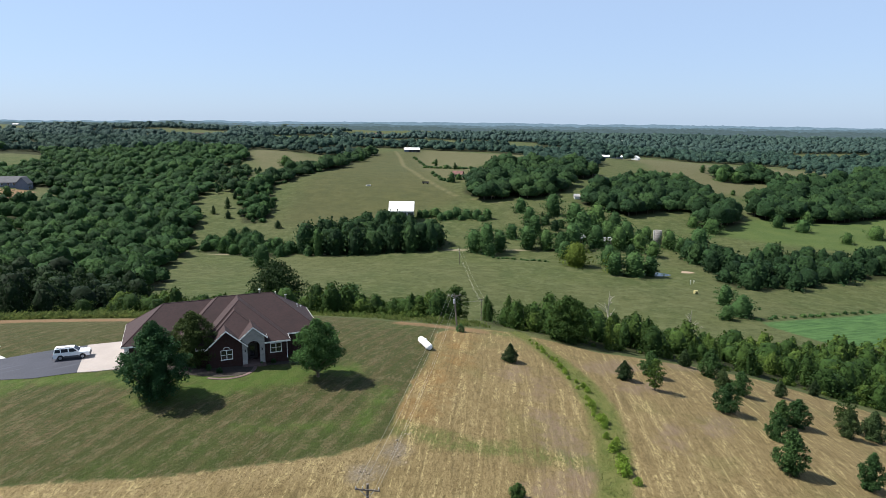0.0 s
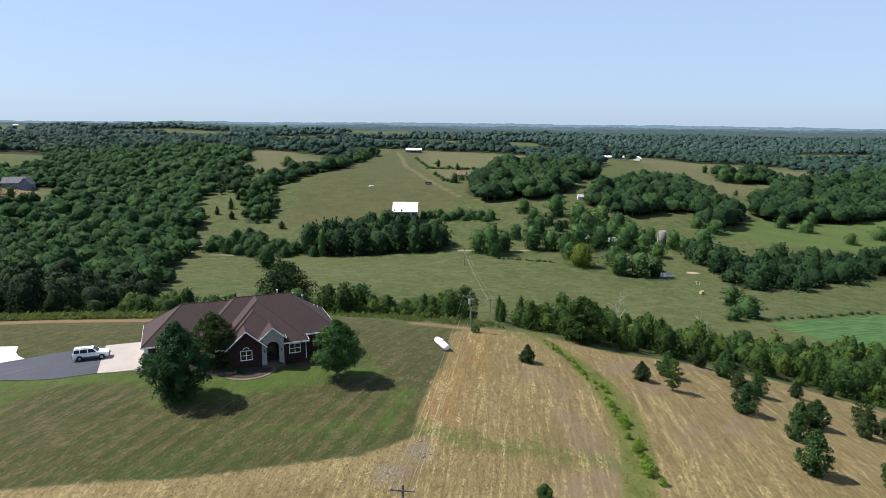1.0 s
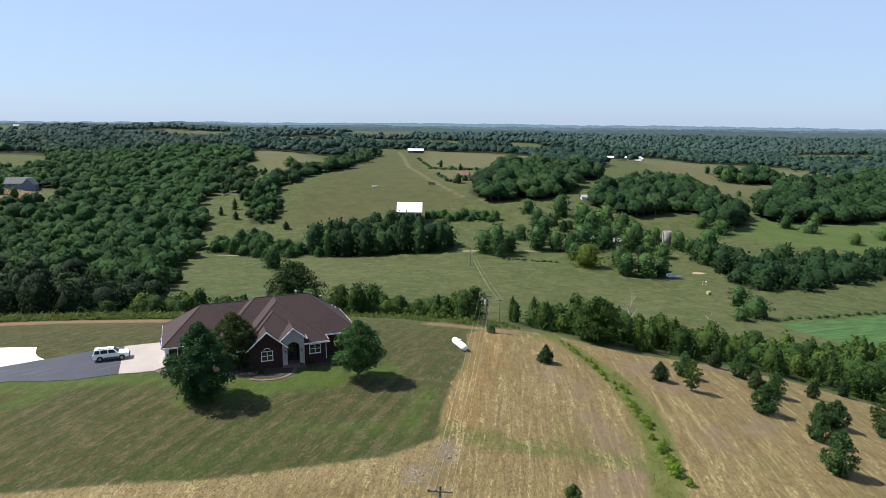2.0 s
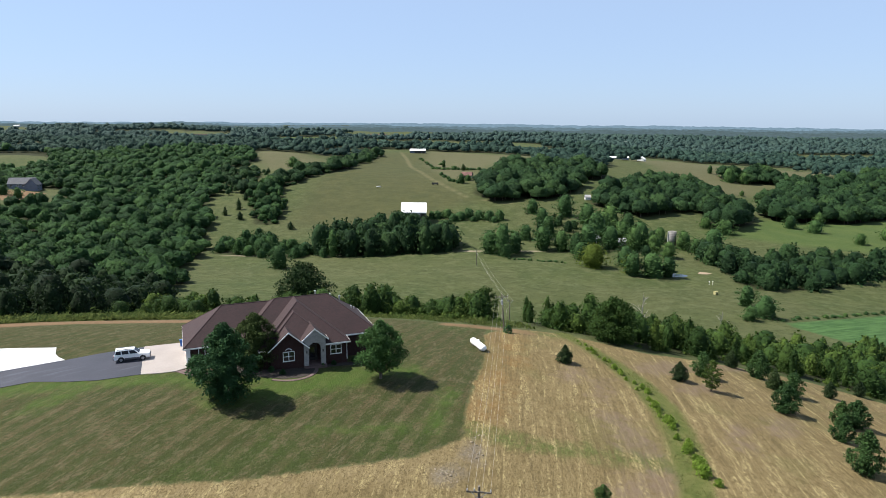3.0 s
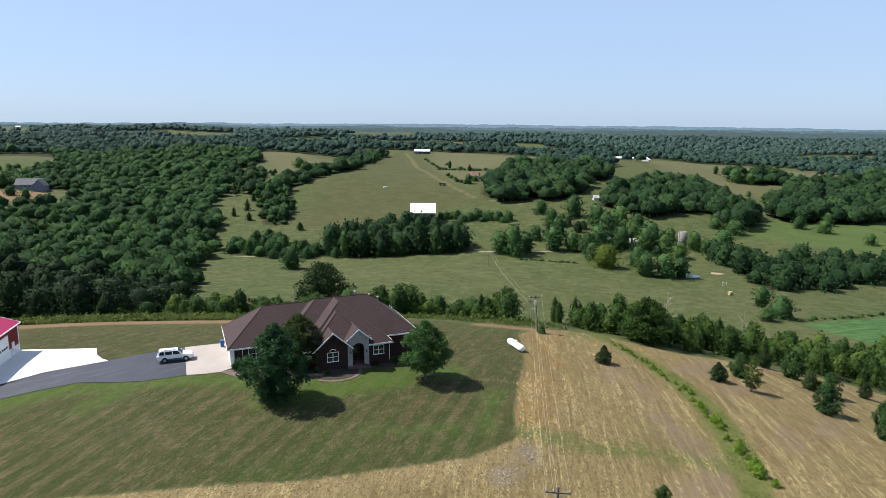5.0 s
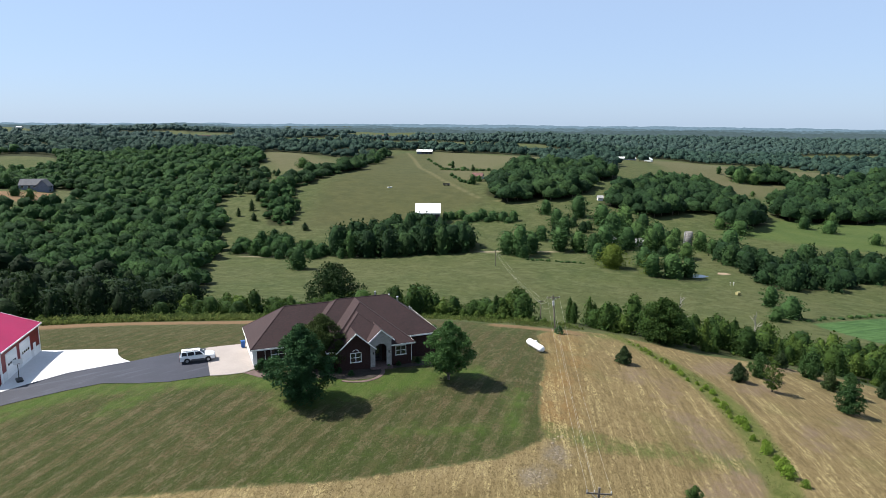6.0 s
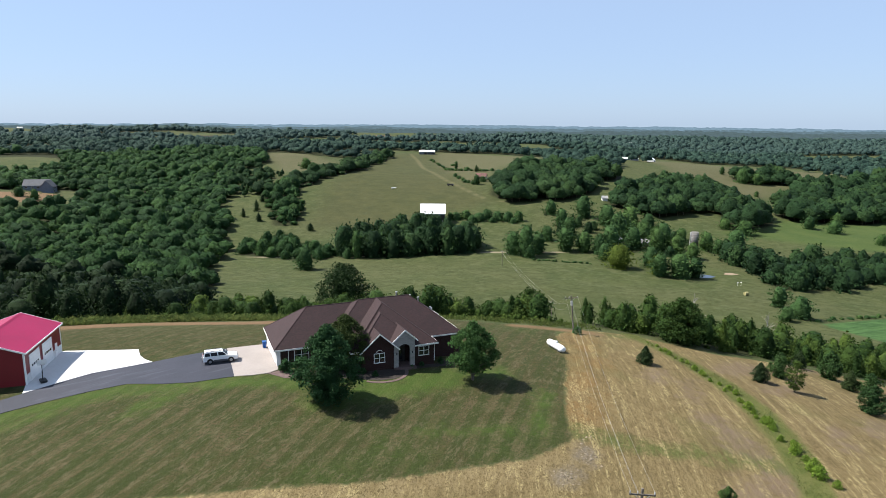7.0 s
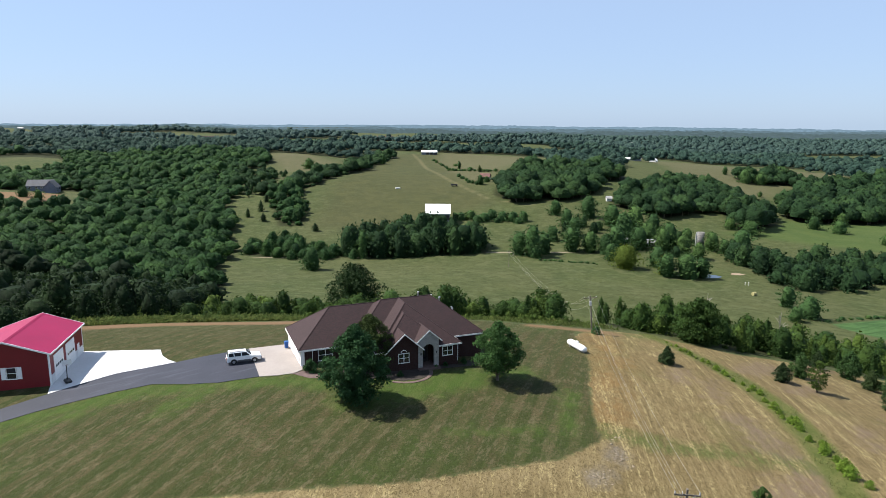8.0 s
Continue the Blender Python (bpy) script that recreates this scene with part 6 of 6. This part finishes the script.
for x, y, h, w in ((-9.6, 722.3, 2.6, 6.5), (3.8, 666.5, 3.2, 8.3), (14.3, 575.4, 5.3, 7.2), (20, 646, 2.5, 6), (28, 648, 2.5, 6),
                   (-12, 452, 5.5, 9), (-5, 455, 6, 11), (4, 448, 6, 11), (10, 453, 7, 11), (17, 449, 6.5, 11), (24, 446, 7, 11), (31, 446, 7.5, 9), (-1, 445, 5, 9), (13, 444, 3.5, 7), (27, 441, 4, 7), (-74.1, 353.4, 6.0, 5.7), (-16, 452, 5.5, 6)):
    grow("bush", x, y, h, w, "", VALLEY, "bushes")
for line_, n in (([(-34, 801), (-24, 727), (-17.4, 668)], 7), ([(-17.4, 666), (0, 656.6), (27.3, 644)], 12), ([(-9, 608), (-1.5, 577), (4.2, 563)], 6)):
    for k in range(n):
        f = k / (n - 1) * (len(line_) - 1)
        x, y = (float(np.interp(f, range(len(line_)), [q[i] for q in line_])) for i in (0, 1))
        grow("bush", x + rng2.uniform(-1, 1), y + rng2.uniform(-1, 1), rng2.uniform(1.8, 3.4), rng2.uniform(4, 6.5), "low dark hedge bush on a fence line", VALLEY, "bushes")
for k in range(15):
    f = k / 14
    grow("bush", 120 + 62 * f + rng2.uniform(-1, 1), 235.5 + 31.5 * f + rng2.uniform(-0.6, 0.6), rng2.uniform(0.7, 1.8), rng2.uniform(2.0, 4.0), "low bush on the crop field's fence line", VALLEY, "bushes")
for k in range(16):
    grow("bush", 28 + 1.9 * k + rng2.uniform(-1, 1), 342.5 - 0.55 * k + rng2.uniform(-0.8, 0.8), rng2.uniform(0.6, 1.2), rng2.uniform(1.6, 3.0), "rank green growth along a ditch bank", VALLEY, "bushes")
for kind, x, y, h, w in (("round", 8.1, 563, 9.0, 8.0), ("round", -158.4, 659, 11.0, 14.0), ("tall", -7, 685, 8.0, 4.5), ("round", -91.7, 742, 12, 11)):
    grow(kind, x, y, h, w, "", VALLEY, "valley trees")
for kind, x, y, h, w in (("tall", 116.3, 258.2, 8.8, 8.0), ("wide", 114.6, 239.0, 9.0, 10.5), ("round", 106.4, 233.3, 6.0, 7.0), ("tall", -69.0, 354.7, 16.5, 7.0), ("round", -90.9, 321.5, 13.0, 12.0), ("tall", -24, 168, 9.5, 6.5), ("wide", -352.0, 508.0, 8.0, 10.0), ("round", -392.0, 560.0, 13.0, 12.0), ("round", -334.0, 498.0, 9.0, 9.0)):
    grow(kind, x, y, h, w, "", VALLEY, "valley trees")


def dead_tree(at, h, seed):
    r = random.Random(seed)
    pieces = [tube([(0, 0, -0.5), (0.1, 0, h * 0.5), (0.3, 0.1, h)], [0.22, 0.14, 0.03], 7)]
    for k in range(11):
        z, a = h * (0.3 + 0.6 * k / 11), r.random() * 6.28
        n = h * 0.32 * (1.1 - k / 14)
        pieces.append(tube([(0.1, 0, z), (math.cos(a) * n * 0.5, math.sin(a) * n * 0.5, z + n * 0.5), (math.cos(a) * n, math.sin(a) * n, z + n * 0.75)], [0.09, 0.06, 0.015], 5))
    root = thing("dead_tree", "bare bleached dead tree among green ones", "dead tree", stand(at), "dead trees")
    ob = new("trunk", mesh_of("trunk", joined(pieces), DEADWOOD))
    ob.parent = root


dead_tree((44.0, 166.0), 12.5, 1)
dead_tree((72.0, 181.0), 11.0, 2)


# ---- farm buildings ----
def farm_building(name, label, at, turn, w, d, wall, rise, wall_mat, roof_mat, openings=(), windows=(), category="building", sink=0.6, up=0.0):
    """A gabled building, ridge along its own x."""
    root = thing(name, label, category, stand(at, turn, -up))
    part("wall", slab_between([(-d / 2, -sink), (d / 2, -sink), (d / 2, wall), (0, wall + rise - 0.15), (-d / 2, wall)], "x", -w / 2, w / 2), wall_mat, root)
    s = rise / (d / 2)
    o = 0.5
    part("roof", slab_between([(-d / 2 - o, wall - s * o), (0, wall + rise), (d / 2 + o, wall - s * o), (d / 2 + o, wall - s * o - 0.18), (0, wall + rise - 0.18), (-d / 2 - o, wall - s * o - 0.18)], "x", -w / 2 - 0.4, w / 2 + 0.4), roof_mat, root)
    for x0, x1, z1 in openings:
        # solid dark panel, its colour standing for the shade inside the bay
        part("opening", box(x0, x1, -d / 2 - 0.04, -d / 2 + 0.3, 0, z1), DARK, root, "dark panel for the shade in an open bay")
    for x0, x1, z0, z1 in windows:
        w_ = part("window", box(x0, x1, -d / 2 - 0.03, -d / 2 + 0.1, z0, z1), GLASS, root)
        part("frame", slab_between([(x0 - 0.12, z0 - 0.12), (x1 + 0.12, z0 - 0.12), (x1 + 0.12, z1 + 0.12), (x0 - 0.12, z1 + 0.12)], "y", -d / 2 - 0.02, -d / 2 + 0.05), WHITE, w_)
    return root


farm_building("barn", "open barn with a bright white metal roof", (-28.0, 446.0), 0, 16.6, 14, 5.0, 5.4, OLDTIN, TIN, ((-7, -2.5, 3.6), (-1, 3.5, 3.6), (4.5, 8, 3.6)), category="barn", sink=3.2, up=2.3)
farm_building("barn", "long grey barn with white roof and dark open bays", (-42.0, 905.0), -3, 21, 10, 3.6, 2.2, GREYWALL, TIN, ((-4, 0, 3), (1, 5, 3), (6, 10.8, 3)), category="barn")
farm_building("house", "blue-grey country house with grey roof in a clearing", (-366.0, 556.0), 12, 20, 11, 5.0, 4.5, GREYWALL, SHINGLE_GREY, (), ((-8, -6.5, 2.4, 4), (-3, -1.5, 2.4, 4), (1, 2.5, 2.4, 4)), "house")
farm_building("house", "blue-grey gabled house wing in a clearing", (-353.5, 550.0), 102, 11, 9, 5.2, 5.0, GREYWALL, SHINGLE_GREY, (), ((-3, -1, 0.4, 2.2), (1.5, 3, 2.8, 4.2)), "house")
farm_building("shed", "old farm shed with a rusty red roof", (14.0, 590.0), -15, 9, 7, 2.8, 2.6, OLDTIN, RUST, ((-2, 1, 2.3),), category="shed")
farm_building("house", "small white farmhouse among trees", (35.0, 553.0), -20, 9, 6, 3.0, 2.2, CREAM, TIN, (), ((-3, -2, 1, 2.2), (1.5, 2.5, 1, 2.2)), "house")
farm_building("shed", "white farm shed among creekside trees", (82.0, 386.0), 50, 9, 5, 3.6, 1.8, CREAM, OLDTIN, ((-3, 0, 2.6),), category="shed")
farm_building("shed", "low grey farm shed among creekside trees", (97.0, 384.0), 10, 11, 6, 2.6, 1.6, OLDTIN, OLDTIN, ((-4, 0, 2.2),), category="shed")
farm_building("shed", "white-roofed shed among trees", (104.0, 502.0), 0, 4, 3.4, 2.4, 1.4, CREAM, OLDTIN, (), (), "shed")
farm_building("poultry_house", "long low white building at the field's end", (224.0, 872.0), -4, 29, 9, 3.0, 1.6, GREYWALL, TIN, (), ((-12, -10, 1, 2.2), (-4, -2, 1, 2.2), (4, 6, 1, 2.2)), "building")
farm_building("shed", "white gabled shed at the field's end", (259.0, 880.0), 60, 10, 9, 3.4, 3.0, CREAM, TIN, ((-2, 2, 2.8),), category="shed")
farm_building("house", "large distant house with red-brown roof", (-158.0, 1544.0), 0, 36, 16, 5.5, 6, BRICK, RUST, (), ((-9, -7, 1.5, 3.2), (-2, 0, 1.5, 3.2), (5, 7, 1.5, 3.2)), "house")
farm_building("house", "distant pale house beside fields", (-62.0, 1760.0), 10, 34, 14, 6, 7, CREAM, SHINGLE_GREY, (), ((-6, -4, 2, 3.5), (2, 4, 2, 3.5)), "house")
farm_building("barn", "distant barn with white metal roof", (-466.0, 1196.0), 8, 18, 12, 3.5, 3, OLDTIN, TIN, ((-3, 3, 3),), category="barn")
farm_building("barn", "far white barn among woods", (452.0, 1640.0), 0, 16, 9, 4, 3, CREAM, OLDTIN, (), (), "barn")
farm_building("barn", "far pale grey barn in open fields", (-1560.0, 2420.0), 5, 20, 10, 4, 3, OLDTIN, OLDTIN, (), (), "barn")
farm_building("house", "distant brick house with brown roof", (-560.0, 1520.0), 0, 42, 16, 6, 6, BRICK, SHINGLE, (), (), "house")

farm_building("house", "distant grey house with white walls", (-222.0, 985.0), 8, 20, 10, 3.6, 3.4, CREAM, SHINGLE_GREY, (), ((-7, -5, 1, 2.4), (-1, 1, 1, 2.4), (4, 6, 1, 2.4)), "house")
silo = thing("silo", "weathered grey concrete silo without a roof", "silo", stand((128.2, 381.0), 0, 0.3))
ring = revolve([(2.25, 0), (2.25, 10.2), (2.05, 10.2), (2.05, 7.0)], 24)
part("staves", ring, OLDCONC, silo, "grey concrete staves", True)
for z in range(1, 10):
    part("hoop", revolve([(2.26, z - 0.04), (2.29, z - 0.03), (2.29, z + 0.03), (2.26, z + 0.04)], 24), STEEL, silo)
part("chute", box(-2.7, -2.2, -0.45, 0.45, 0, 10.0, 0.05), OLDTIN, silo, "pale unloading chute")

bale = thing("hay_bale", "pale round hay bale lying in the meadow", "hay bale", stand((111.5, 276.7), 20, 0))
part("bale", rod((-0.75, 0, 0.8), (0.75, 0, 0.8), 0.82, 0.82, 20), plain("straw", (0.26, 0.24, 0.11), 0.95, 0.25, 3, 0.6), bale)
wagon = thing("farm_trailer", "dark flat farm trailer parked on the pasture", "trailer", stand((-14.6, 556.0), 5, 0))
part("bed", box(-2.8, 2.8, -1.1, 1.1, 0.9, 1.1, 0.03), DARK, wagon)
part("rack", box(-2.8, -2.6, -1.1, 1.1, 1.1, 2.4, 0.02), DARK, wagon)
part("side", box(-2.6, 2.8, 1.0, 1.1, 1.1, 1.9, 0.02), CLADDING, wagon)
for x in (-1.8, 1.8):
    for s in (-1, 1):
        part("wheel", rod((x, s * 0.85, 0.42), (x, s * 1.1, 0.42), 0.42, 0.42, 16), RUBBER, wagon)
trough = thing("water_trough", "small pale water trough on the hillside", "trough", stand((-62.0, 545.0), 30, 0))
part("tub", slab_between([(-0.6, 0), (0.6, 0), (0.8, 0.8), (-0.8, 0.8)], "x", -2, 2), CREAM, trough)
for x, y in ((116.5, 296.0), (118.3, 296.5)):
    m = thing("marker_post", "short white post standing in the meadow", "post", stand((x, y), 0, 0), "meadow posts")
    part("post", rod((0, 0, -0.3), (0, 0, 1.5), 0.06, 0.06, 8), WHITE, m)
    part("head", box(-0.28, 0.28, -0.15, 0.15, 1.5, 1.8, 0.05), WHITE, m)

draped("pond", [(97, 313), (100, 318), (106, 320), (112, 317.5), (114, 314.5), (110, 311), (103, 309.5)], 0.04, 0.5, WATER, "small dark pond reflecting the sky", "pond", 3)
draped("sand_bank", [(121, 321), (123, 325), (127, 325), (129, 322.5), (125, 320.5)], 0.05, 0.4, SAND, "bare pinkish sand bank by the creek", "sand", 3)


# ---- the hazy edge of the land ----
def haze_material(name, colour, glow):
    """A wooded slope seen through miles of air, its haze painted on as glow."""
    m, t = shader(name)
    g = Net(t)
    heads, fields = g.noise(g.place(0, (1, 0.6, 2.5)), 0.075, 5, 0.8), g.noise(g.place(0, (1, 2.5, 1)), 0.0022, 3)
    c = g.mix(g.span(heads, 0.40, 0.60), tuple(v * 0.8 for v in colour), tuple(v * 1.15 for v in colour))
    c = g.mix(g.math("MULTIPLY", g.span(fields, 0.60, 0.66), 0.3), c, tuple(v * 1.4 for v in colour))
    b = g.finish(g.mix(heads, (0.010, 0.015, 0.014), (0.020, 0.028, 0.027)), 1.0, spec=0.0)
    # bluish emission puts the haze into the slope's own colour
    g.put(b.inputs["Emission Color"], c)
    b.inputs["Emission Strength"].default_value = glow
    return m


def horizon_ridge(y, tops, base, seed, material):
    """A long wooded ridge, its slope and crest broken by tree heads."""
    n, k = 420, 10
    x = np.linspace(-0.9 * y, 0.9 * y, n)
    crest = np.interp(x / y, (-0.95, -0.66, -0.3, 0, 0.3, 0.66, 0.95), tops)
    crest = crest + np.array([7 * noise.noise(Vector((a / 600, seed, 0))) + 4 * noise.noise(Vector((a / 130, seed, 5))) for a in x])
    crest = np.maximum(crest, np.max([lie(x, y + a) for a in (0, 150, 300, 450)], 0) + 9 + 4 * np.sin(x / 170 + seed))
    r = np.random.default_rng(int(seed))
    rows = []
    for j in range(k + 1):
        f = j / k
        z = base + (crest - base) * math.sin(f * math.pi / 2) + (r.random(n) - 0.5) * 6.0 * (j > 0)
        rows.append(np.stack([x + (r.random(n) - 0.5) * 3, np.full(n, y - 220.0 * (1 - f)) + (r.random(n) - 0.5) * 8, z], 1))
    rows.append(np.stack([x, np.full(n, y + 150.0), np.full(n, base - 20.0)], 1))
    i = np.arange((k + 2) * n).reshape(k + 2, n)
    q = np.stack([i[:-1, :-1], i[:-1, 1:], i[1:, 1:], i[1:, :-1]], -1).reshape(-1, 4)
    ob = new("backdrop", mesh_of("backdrop", (np.concatenate(rows), q), material))
    return tagged(ob, "hazy blue wooded ridge on the horizon", "hills", kind="structure")


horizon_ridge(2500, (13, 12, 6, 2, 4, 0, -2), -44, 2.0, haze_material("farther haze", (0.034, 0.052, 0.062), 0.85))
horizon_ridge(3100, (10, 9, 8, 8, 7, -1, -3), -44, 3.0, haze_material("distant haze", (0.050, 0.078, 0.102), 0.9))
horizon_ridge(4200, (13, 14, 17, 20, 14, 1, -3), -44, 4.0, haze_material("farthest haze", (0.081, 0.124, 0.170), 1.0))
